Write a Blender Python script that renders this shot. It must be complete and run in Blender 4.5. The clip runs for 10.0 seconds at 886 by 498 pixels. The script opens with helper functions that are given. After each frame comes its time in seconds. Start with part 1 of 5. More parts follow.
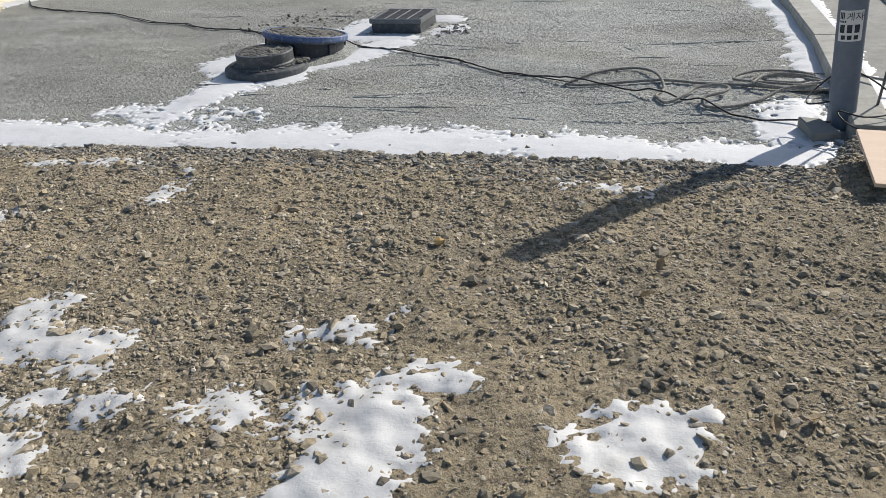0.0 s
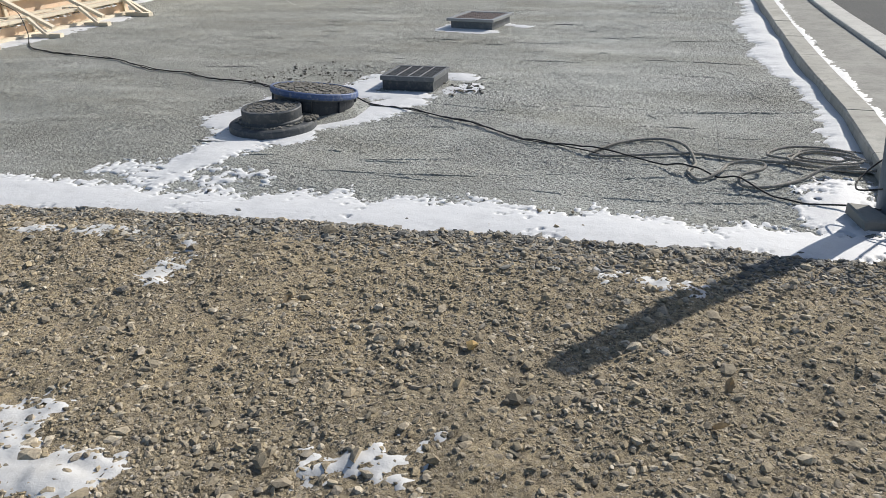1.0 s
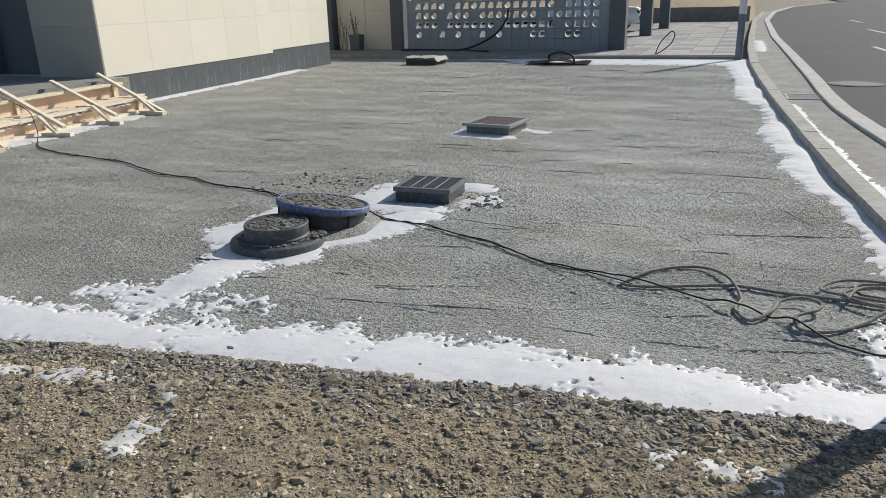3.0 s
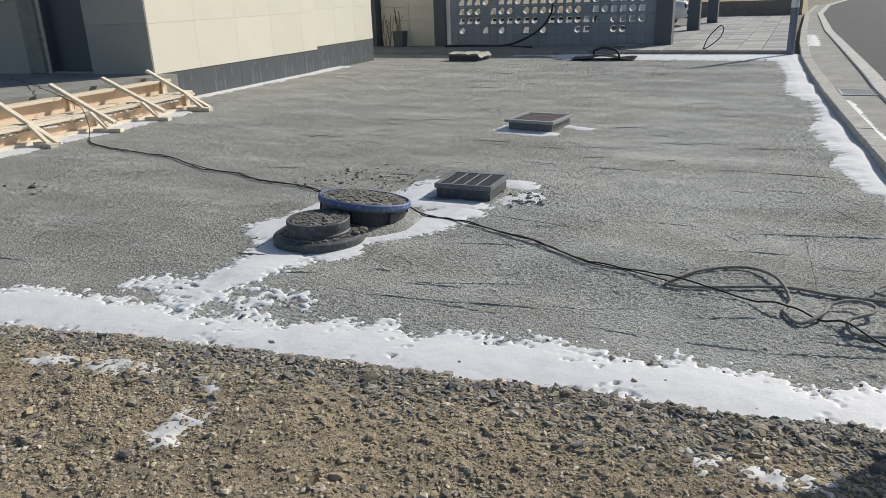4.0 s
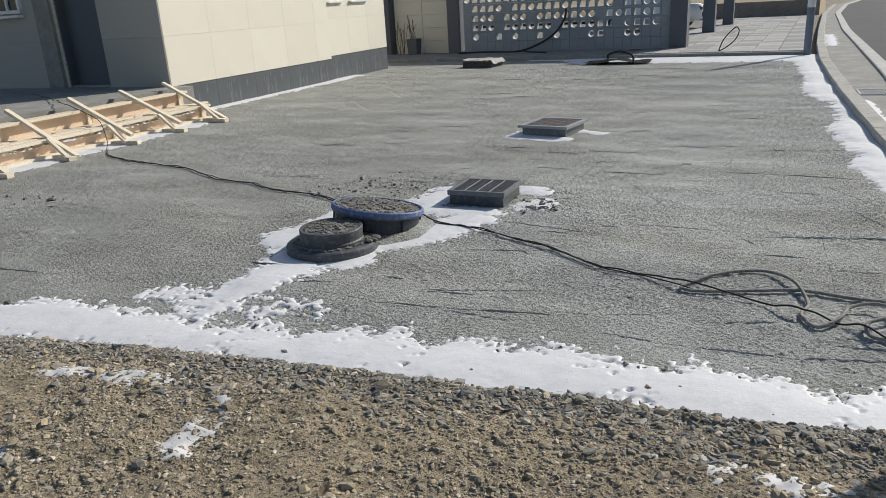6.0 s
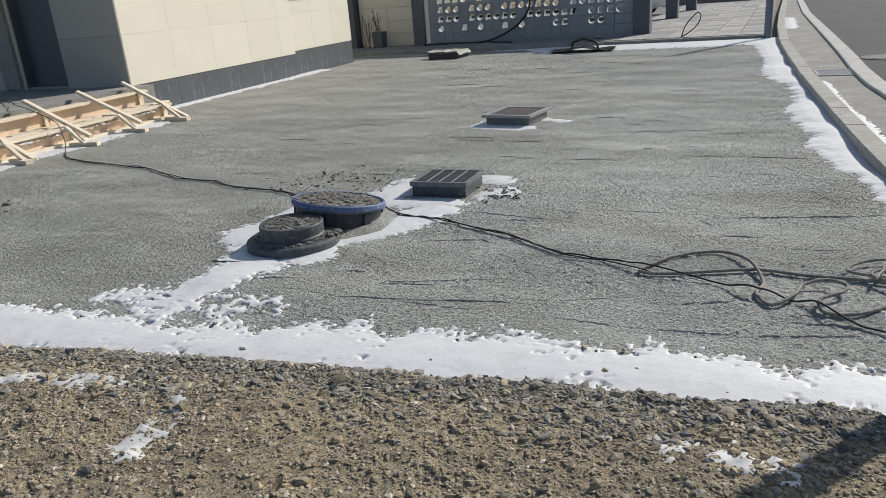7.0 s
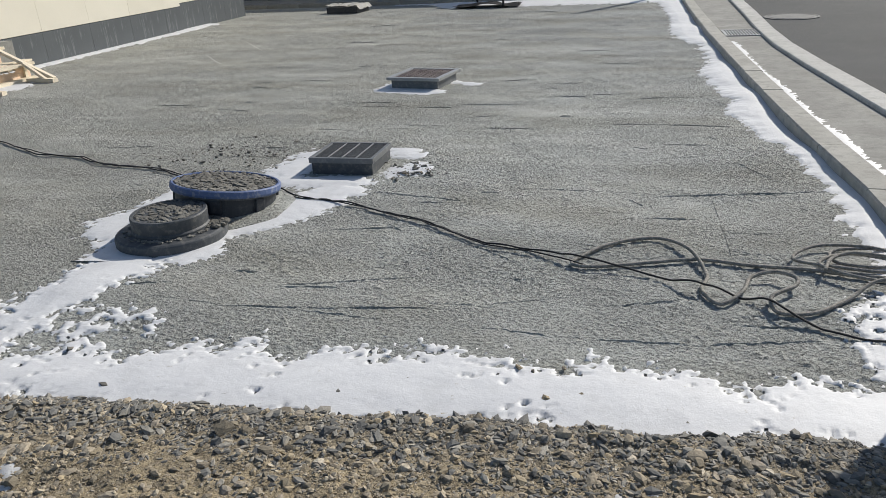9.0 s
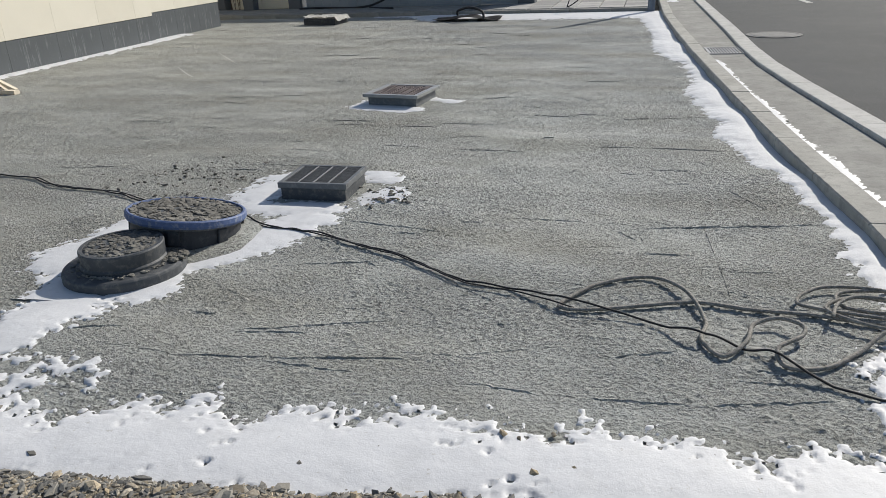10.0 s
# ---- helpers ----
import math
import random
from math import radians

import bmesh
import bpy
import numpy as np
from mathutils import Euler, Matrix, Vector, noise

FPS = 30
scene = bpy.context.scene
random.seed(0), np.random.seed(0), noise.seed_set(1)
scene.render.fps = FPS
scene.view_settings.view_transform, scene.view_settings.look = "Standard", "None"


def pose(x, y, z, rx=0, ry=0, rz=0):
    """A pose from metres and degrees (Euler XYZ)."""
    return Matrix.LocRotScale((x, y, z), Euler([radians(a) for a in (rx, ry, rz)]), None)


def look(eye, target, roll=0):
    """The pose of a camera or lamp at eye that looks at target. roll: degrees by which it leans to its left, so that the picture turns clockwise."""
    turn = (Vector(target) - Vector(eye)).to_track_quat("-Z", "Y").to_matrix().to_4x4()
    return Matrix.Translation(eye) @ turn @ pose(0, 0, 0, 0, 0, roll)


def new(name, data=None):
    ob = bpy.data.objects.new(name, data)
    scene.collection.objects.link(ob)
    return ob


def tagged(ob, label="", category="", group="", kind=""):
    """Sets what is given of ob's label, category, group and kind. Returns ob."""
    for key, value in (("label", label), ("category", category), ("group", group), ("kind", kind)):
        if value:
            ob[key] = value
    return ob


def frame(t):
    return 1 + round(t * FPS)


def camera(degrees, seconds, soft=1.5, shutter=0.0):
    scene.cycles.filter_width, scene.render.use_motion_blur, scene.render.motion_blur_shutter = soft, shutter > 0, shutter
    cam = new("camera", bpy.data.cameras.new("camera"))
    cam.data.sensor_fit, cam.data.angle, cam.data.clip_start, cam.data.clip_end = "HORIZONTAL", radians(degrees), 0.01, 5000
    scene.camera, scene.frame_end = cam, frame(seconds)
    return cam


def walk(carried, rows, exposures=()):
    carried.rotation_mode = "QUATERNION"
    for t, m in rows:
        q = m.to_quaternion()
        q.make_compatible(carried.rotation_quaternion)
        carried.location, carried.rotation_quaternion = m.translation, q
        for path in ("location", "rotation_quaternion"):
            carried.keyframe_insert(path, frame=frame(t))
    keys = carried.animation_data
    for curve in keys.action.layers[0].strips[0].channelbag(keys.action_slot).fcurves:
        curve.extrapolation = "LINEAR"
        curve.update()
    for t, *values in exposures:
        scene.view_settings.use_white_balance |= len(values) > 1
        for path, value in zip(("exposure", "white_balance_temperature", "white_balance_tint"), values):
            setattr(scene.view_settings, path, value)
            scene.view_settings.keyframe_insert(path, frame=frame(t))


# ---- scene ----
cam = camera(62.2, 10.0, 0.8)
PATH = [
    (0, (0.389, 0.133, 1.559), (-0.288, 1.746, 0.59), -4.4),
    (0.5, (0.214, 0.272, 1.561), (-0.487, 1.905, 0.643), -2.6),
    (1, (0.103, 0.441, 1.606), (-0.563, 2.115, 0.737), -2.3),
    (1.3, (0.092, 0.541, 1.619), (-0.631, 2.218, 0.801), -3.9),
    (1.4, (0.091, 0.61, 1.621), (-0.663, 2.295, 0.851), -2.4),
    (1.5, (0.078, 0.673, 1.636), (-0.676, 2.361, 0.873), -3.2),
    (2, (0.013, 0.81, 1.665), (-0.754, 2.529, 0.99), -2.1),
    (2.5, (-0.114, 0.882, 1.686), (-0.812, 2.639, 1.035), -1.6),
    (4, (-0.134, 0.945, 1.682), (-0.951, 2.649, 1.027), -2.1),
    (4.5, (-0.137, 0.956, 1.681), (-1.009, 2.629, 1.017), -2.7),
    (5, (-0.127, 0.96, 1.682), (-1.028, 2.623, 1.03), -3.1),
    (5.5, (-0.125, 0.961, 1.681), (-1.036, 2.625, 1.046), -3.4),
    (6, (-0.108, 0.969, 1.681), (-0.97, 2.658, 1.045), -3.3),
    (6.2, (-0.092, 0.979, 1.679), (-0.919, 2.684, 1.041), -3.4),
    (7.3, (-0.017, 1.059, 1.654), (-0.806, 2.767, 0.976), -5.1),
    (7.5, (-0.031, 1.102, 1.662), (-0.768, 2.825, 0.961), -4.5),
    (8, (-0.159, 1.23, 1.669), (-0.735, 3.001, 0.938), -2.9),
    (8.5, (-0.251, 1.333, 1.665), (-0.796, 3.1, 0.901), -2.7),
    (9, (-0.275, 1.598, 1.647), (-0.829, 3.352, 0.863), -3.4),
    (9.5, (-0.253, 1.8, 1.672), (-0.778, 3.555, 0.869), -4.1),
    (10, (-0.362, 1.94, 1.661), (-0.863, 3.72, 0.899), -2.5),
]
walk(cam, [(t, look(eye, target, roll)) for t, eye, target, roll in PATH], [(0.0, 0.2), (1.0, 0.18), (2.0, 0.1), (4.0, 0.0), (10.0, 0.0)])

# ---- sun, sky, exposure ----
SUN_AZ, SUN_EL = math.atan2(0.492, 0.870), radians(32)
TO_SUN = Vector((math.sin(SUN_AZ) * math.cos(SUN_EL), math.cos(SUN_AZ) * math.cos(SUN_EL), math.sin(SUN_EL)))
world = bpy.data.worlds.new("sky")
scene.world = world
world.use_nodes = True
wn = world.node_tree
sky = wn.nodes.new("ShaderNodeTexSky")
sky.sky_type, sky.sun_disc = 'NISHITA', False
sky.sun_elevation, sky.sun_rotation = SUN_EL, SUN_AZ
bg = wn.nodes["Background"]
bg.inputs["Strength"].default_value = 0.085
wn.links.new(sky.outputs[0], bg.inputs["Color"])
sun = new("sun", bpy.data.lights.new("sun", 'SUN'))
sun.data.energy, sun.data.angle, sun.data.color = 4.3, radians(0.55), (1.0, 0.945, 0.86)
sun.matrix_world = look(TO_SUN * 50, (0, 0, 0))
scene.view_settings.exposure = 0.0


# ---- materials ----
class Mat:
    """A node material under construction."""

    def __init__(self, name, rough=0.8, metal=0.0):
        self.m = bpy.data.materials.new(name)
        self.m.use_nodes = True
        self.t = self.m.node_tree
        self.b = self.t.nodes["Principled BSDF"]
        self.b.inputs["Roughness"].default_value = rough
        self.b.inputs["Metallic"].default_value = metal
        self.co = self.t.nodes.new("ShaderNodeTexCoord").outputs["Object"]

    def put(self, a, b):
        self.t.links.new(a, b)

    def at_scale(self, sx=1, sy=1, sz=1):
        n = self.t.nodes.new("ShaderNodeMapping")
        n.inputs["Scale"].default_value = (sx, sy, sz)
        self.put(self.co, n.inputs[0])
        return n.outputs[0]

    def noise(self, scale, detail=4, rough=0.6, co=None):
        n = self.t.nodes.new("ShaderNodeTexNoise")
        n.inputs["Scale"].default_value, n.inputs["Detail"].default_value, n.inputs["Roughness"].default_value = scale, detail, rough
        self.put(co or self.co, n.inputs["Vector"])
        return n.outputs[0]

    def cells(self, scale, out="Distance", co=None):
        n = self.t.nodes.new("ShaderNodeTexVoronoi")
        n.inputs["Scale"].default_value = scale
        self.put(co or self.co, n.inputs["Vector"])
        return n.outputs[out]

    def ramp(self, fac, *stops):
        n = self.t.nodes.new("ShaderNodeValToRGB")
        e = n.color_ramp.elements
        while len(e) < len(stops):
            e.new(0.5)
        for el, (p, c) in zip(e, stops):
            el.position = p
            el.color = (*c, 1) if isinstance(c, tuple) else (c, c, c, 1)
        self.put(fac, n.inputs[0])
        return n.outputs[0]

    def mix(self, fac, a, b, kind='MIX'):
        n = self.t.nodes.new("ShaderNodeMix")
        n.data_type, n.blend_type = 'RGBA', kind
        for v, k in ((fac, 0), (a, 6), (b, 7)):
            if isinstance(v, (int, float)):
                n.inputs[k].default_value = v if k == 0 else (v, v, v, 1)
            elif isinstance(v, tuple):
                n.inputs[k].default_value = (*v, 1)
            else:
                self.put(v, n.inputs[k])
        return n.outputs[2]

    def math(self, op, a, b=0.0):
        n = self.t.nodes.new("ShaderNodeMath")
        n.operation = op
        for v, k in ((a, 0), (b, 1)):
            if isinstance(v, (int, float)):
                n.inputs[k].default_value = v
            else:
                self.put(v, n.inputs[k])
        return n.outputs[0]

    def rand(self, island=False):
        if island:
            return self.t.nodes.new("ShaderNodeNewGeometry").outputs["Random Per Island"]
        return self.t.nodes.new("ShaderNodeObjectInfo").outputs["Random"]

    def color(self, c):
        if isinstance(c, tuple):
            self.b.inputs["Base Color"].default_value = (*c, 1)
        else:
            self.put(c, self.b.inputs["Base Color"])
        return self

    def roughness(self, c):
        self.put(c, self.b.inputs["Roughness"])
        return self

    def bump(self, h, strength=0.5, dist=0.01):
        n = self.t.nodes.new("ShaderNodeBump")
        n.inputs["Strength"].default_value, n.inputs["Distance"].default_value = strength, dist
        self.put(h, n.inputs["Height"])
        if self.b.inputs["Normal"].is_linked:
            self.put(self.b.inputs["Normal"].links[0].from_socket, n.inputs["Normal"])
        self.put(n.outputs[0], self.b.inputs["Normal"])
        return self


def mat_slab():
    k = Mat("rough_concrete", 0.92)
    big = k.ramp(k.noise(0.32, 4, 0.6, k.at_scale(1, 1.7, 1)), (0.36, 0.0), (0.62, 1.0))
    streak = k.ramp(k.noise(1.3, 7, 0.75, k.at_scale(0.55, 1.6, 1)), (0.42, 0.0), (0.66, 1.0))
    c = k.mix(big, (0.415, 0.43, 0.408), (0.525, 0.538, 0.506))
    # dusty towards the kerb, damper and more olive away from it
    sep = k.t.nodes.new("ShaderNodeSeparateXYZ")
    k.put(k.co, sep.inputs[0])
    damp = k.math('ADD', k.math('MULTIPLY', sep.outputs[0], -0.16), k.math('MULTIPLY', k.noise(0.7, 5, 0.65), 0.9))
    c = k.mix(k.ramp(damp, (0.75, 0.0), (1.35, 0.75)), c, (0.335, 0.337, 0.302))
    # wetter stretch towards the far end by the kerb
    wet = k.math('ADD', k.math('MULTIPLY', sep.outputs[0], 0.09), k.math('MULTIPLY', sep.outputs[1], 0.06))
    wet = k.math('ADD', wet, k.math('MULTIPLY', k.noise(0.55, 6, 0.7), 0.6))
    c = k.mix(k.ramp(wet, (0.72, 0.0), (1.12, 0.72)), c, (0.265, 0.284, 0.286))
    c = k.mix(k.math('MULTIPLY', streak, 0.3), c, (0.52, 0.52, 0.485))
    c = k.mix(k.ramp(k.noise(2.6, 6, 0.7), (0.5, 0.0), (0.72, 0.32)), c, (0.28, 0.286, 0.275))
    c = k.mix(k.ramp(k.noise(11, 6, 0.75, k.at_scale(0.6, 1.3, 1)), (0.47, 0.0), (0.64, 0.26)), c, (0.27, 0.275, 0.262))
    # olive and dusty stains
    c = k.mix(k.ramp(k.noise(0.75, 6, 0.62, k.at_scale(0.7, 1.5, 1)), (0.46, 0.0), (0.64, 0.6)), c, (0.30, 0.294, 0.247))
    c = k.mix(k.ramp(k.noise(1.5, 6, 0.68, k.at_scale(0.6, 1.4, 1)), (0.53, 0.0), (0.7, 0.5)), c, (0.55, 0.555, 0.525))
    torn = k.noise(58, 4, 0.65, k.at_scale(0.8, 1.2, 1))
    skin = k.ramp(torn, (0.38, 0.0), (0.48, 0.8), (0.62, 1.0))
    zone = k.ramp(k.noise(0.9, 6, 0.68, k.at_scale(0.6, 1.5, 1)), (0.4, 0.35), (0.58, 1.0))
    # shading of the torn skin put into colour: pits darkened, grain tops paled
    c = k.mix(k.math('MULTIPLY', k.ramp(skin, (0.0, 0.5), (0.75, 0.0)), zone), c, (0.14, 0.14, 0.13))
    c = k.mix(k.ramp(torn, (0.56, 0.0), (0.68, 0.4)), c, (0.58, 0.58, 0.55))
    k.color(c)
    k.bump(k.math('MULTIPLY', skin, zone), 1.0, 0.016)
    k.bump(k.noise(130, 4, 0.75), 0.9, 0.007)
    return k.m


def mat_smooth_concrete(name, a, b, stain=0.18):
    k = Mat(name, 0.88)
    c = k.mix(k.ramp(k.noise(1.6, 5, 0.65), (0.36, 0.0), (0.64, 1.0)), a, b)
    c = k.mix(k.ramp(k.noise(9, 6, 0.75), (0.47, 0.0), (0.72, 0.75)), c, (stain, stain, stain * 0.92))
    k.color(c).bump(k.noise(60, 4), 0.35, 0.005).bump(k.noise(14, 4, 0.7), 0.4, 0.008)
    return k.m


def mat_paver():
    k = Mat("paver", 0.88)
    c = k.ramp(k.rand(), (0.0, (0.24, 0.24, 0.235)), (0.5, (0.36, 0.355, 0.34)), (1.0, (0.46, 0.45, 0.43)))
    c = k.mix(k.ramp(k.noise(1.1, 5, 0.7), (0.48, 0.0), (0.7, 0.6)), c, (0.25, 0.25, 0.245))
    k.color(c).bump(k.noise(60, 4), 0.35, 0.005)
    return k.m


def mat_asphalt():
    k = Mat("asphalt", 0.9)
    c = k.mix(k.ramp(k.noise(0.5, 4), (0.3, 0.0), (0.7, 1.0)), (0.03, 0.035, 0.039), (0.046, 0.052, 0.057))
    c = k.mix(k.ramp(k.noise(60, 4, 0.75), (0.56, 0.0), (0.72, 0.4)), c, (0.15, 0.15, 0.147))
    c = k.mix(k.ramp(k.noise(2.2, 5, 0.7), (0.52, 0.0), (0.7, 0.35)), c, (0.075, 0.078, 0.08))
    k.color(c).bump(k.noise(120, 3), 0.5, 0.006)
    return k.m


def mat_dirt():
    k = Mat("gravelly_dirt", 0.95)
    sep = k.t.nodes.new("ShaderNodeSeparateXYZ")
    k.put(k.co, sep.inputs[0])
    rim = k.math('SUBTRACT', sep.outputs[1], k.math('MULTIPLY', sep.outputs[0], 0.14))
    rim = k.math('MULTIPLY', k.math('SUBTRACT', k.math('ADD', rim, k.math('MULTIPLY', k.noise(2.2, 4), 0.5)), 3.72), 3.0)
    zone = k.ramp(k.noise(0.9, 4, 0.6), (0.36, 0.0), (0.62, 1.0))
    c = k.mix(zone, (0.345, 0.29, 0.197), (0.53, 0.43, 0.275))
    c = k.mix(k.ramp(rim, (0.0, 0.0), (1.6, 0.8)), c, (0.225, 0.212, 0.182))
    c = k.mix(k.ramp(k.noise(30, 5, 0.75), (0.4, 0.75), (0.54, 0.0)), c, (0.092, 0.077, 0.056))
    c = k.mix(k.ramp(k.cells(105, "Color"), (0.58, 0.0), (0.9, 0.7)), c, (0.5, 0.43, 0.33))
    k.color(c).bump(k.noise(50, 5, 0.75), 1.0, 0.022).bump(k.noise(130, 4, 0.7), 0.8, 0.009)
    return k.m


def mat_grey_stone():
    k = Mat("grey_chippings", 0.9)
    c = k.ramp(k.rand(True), (0.0, (0.1, 0.1, 0.097)), (0.4, (0.195, 0.192, 0.178)), (0.75, (0.27, 0.257, 0.225)), (1.0, (0.41, 0.38, 0.325)))
    k.color(c).bump(k.noise(90, 4), 0.5, 0.006)
    return k.m


def mat_stone(name, island):
    k = Mat(name, 0.9)
    c = k.ramp(k.rand(island), (0.0, (0.14, 0.126, 0.1)), (0.2, (0.29, 0.252, 0.182)), (0.45, (0.422, 0.343, 0.22)),
               (0.7, (0.335, 0.3, 0.248)), (0.9, (0.5, 0.425, 0.305)), (1.0, (0.64, 0.575, 0.465)))
    c = k.mix(k.ramp(k.noise(70, 4), (0.4, 0.5), (0.55, 0.0)), c, (0.2, 0.165, 0.125))
    k.color(c).bump(k.noise(90, 4), 0.5, 0.006)
    return k.m


def mat_snow(name, clean, grey):
    k = Mat(name, 0.6)
    c = k.mix(k.ramp(k.noise(7, 5, 0.7), (0.5, 0.0), (0.75, 1.0)), clean, grey)
    c = k.mix(k.ramp(k.noise(38, 3, 0.6), (0.69, 0.0), (0.73, 0.5)), c, (0.42, 0.4, 0.36))
    k.color(c).bump(k.noise(20, 5, 0.65), 0.25, 0.012).bump(k.noise(150, 3), 0.25, 0.003)
    return k.m


def mat_iron(name, a, b, dust, rough=0.55, metal=0.3):
    k = Mat(name, rough, metal)
    c = k.mix(k.noise(14, 5), a, b)
    c = k.mix(k.ramp(k.noise(22, 5, 0.7), (0.5, 0.0), (0.7, 0.75)), c, dust)
    k.color(c).bump(k.noise(70, 4), 0.3, 0.004)
    return k.m


def mat_panel(name, a, b):
    k = Mat(name, 0.65)
    c = k.mix(k.rand(), a, b)
    c = k.mix(k.ramp(k.noise(1.2, 4), (0.4, 0.0), (0.8, 0.25)), c, tuple(v * 0.8 for v in a))
    c = k.mix(k.ramp(k.noise(90, 2), (0.55, 0.0), (0.7, 0.18)), c, tuple(v * 0.7 for v in a))
    k.color(c).bump(k.noise(80, 3), 0.12, 0.003)
    return k.m


def mat_plinth():
    k = Mat("dark_stone_plinth", 0.6)
    c = k.mix(k.noise(3, 5), (0.06, 0.07, 0.078), (0.1, 0.112, 0.122))
    drip = k.ramp(k.noise(5, 5, 0.7, k.at_scale(3, 3, 0.35)), (0.57, 0.0), (0.78, 0.6))
    k.color(k.mix(drip, c, (0.36, 0.38, 0.39))).bump(k.noise(40, 4), 0.2, 0.004)
    return k.m


def mat_wood(name, a, b):
    k = Mat(name, 0.75)
    g = k.noise(9, 5, 0.65, k.at_scale(0.35, 4, 4))
    c = k.mix(k.ramp(g, (0.3, 0.0), (0.72, 1.0)), a, b)
    c = k.mix(k.math('MULTIPLY', k.rand(), 0.35), c, tuple(v * 0.7 for v in a))
    c = k.mix(k.ramp(k.noise(4, 4), (0.55, 0.0), (0.8, 0.45)), c, (0.5, 0.46, 0.39))
    k.color(c).bump(g, 0.25, 0.004)
    return k.m


def mat_plain(name, c, rough=0.6, metal=0.0, vary=0.25, scale=18, bump=0.15):
    k = Mat(name, rough, metal)
    k.color(k.mix(k.ramp(k.noise(scale, 5, 0.65), (0.35, 0.0), (0.75, 1.0)), c, tuple(v * (1 - vary) for v in c)))
    k.bump(k.noise(scale * 4, 3), bump, 0.003)
    return k.m


def mat_rope():
    k = Mat("grey_rope", 0.9)
    c = k.mix(k.ramp(k.noise(60, 3), (0.4, 0.0), (0.65, 1.0)), (0.22, 0.21, 0.188), (0.40, 0.38, 0.34))
    k.color(c).bump(k.noise(130, 3), 0.7, 0.004)
    return k.m


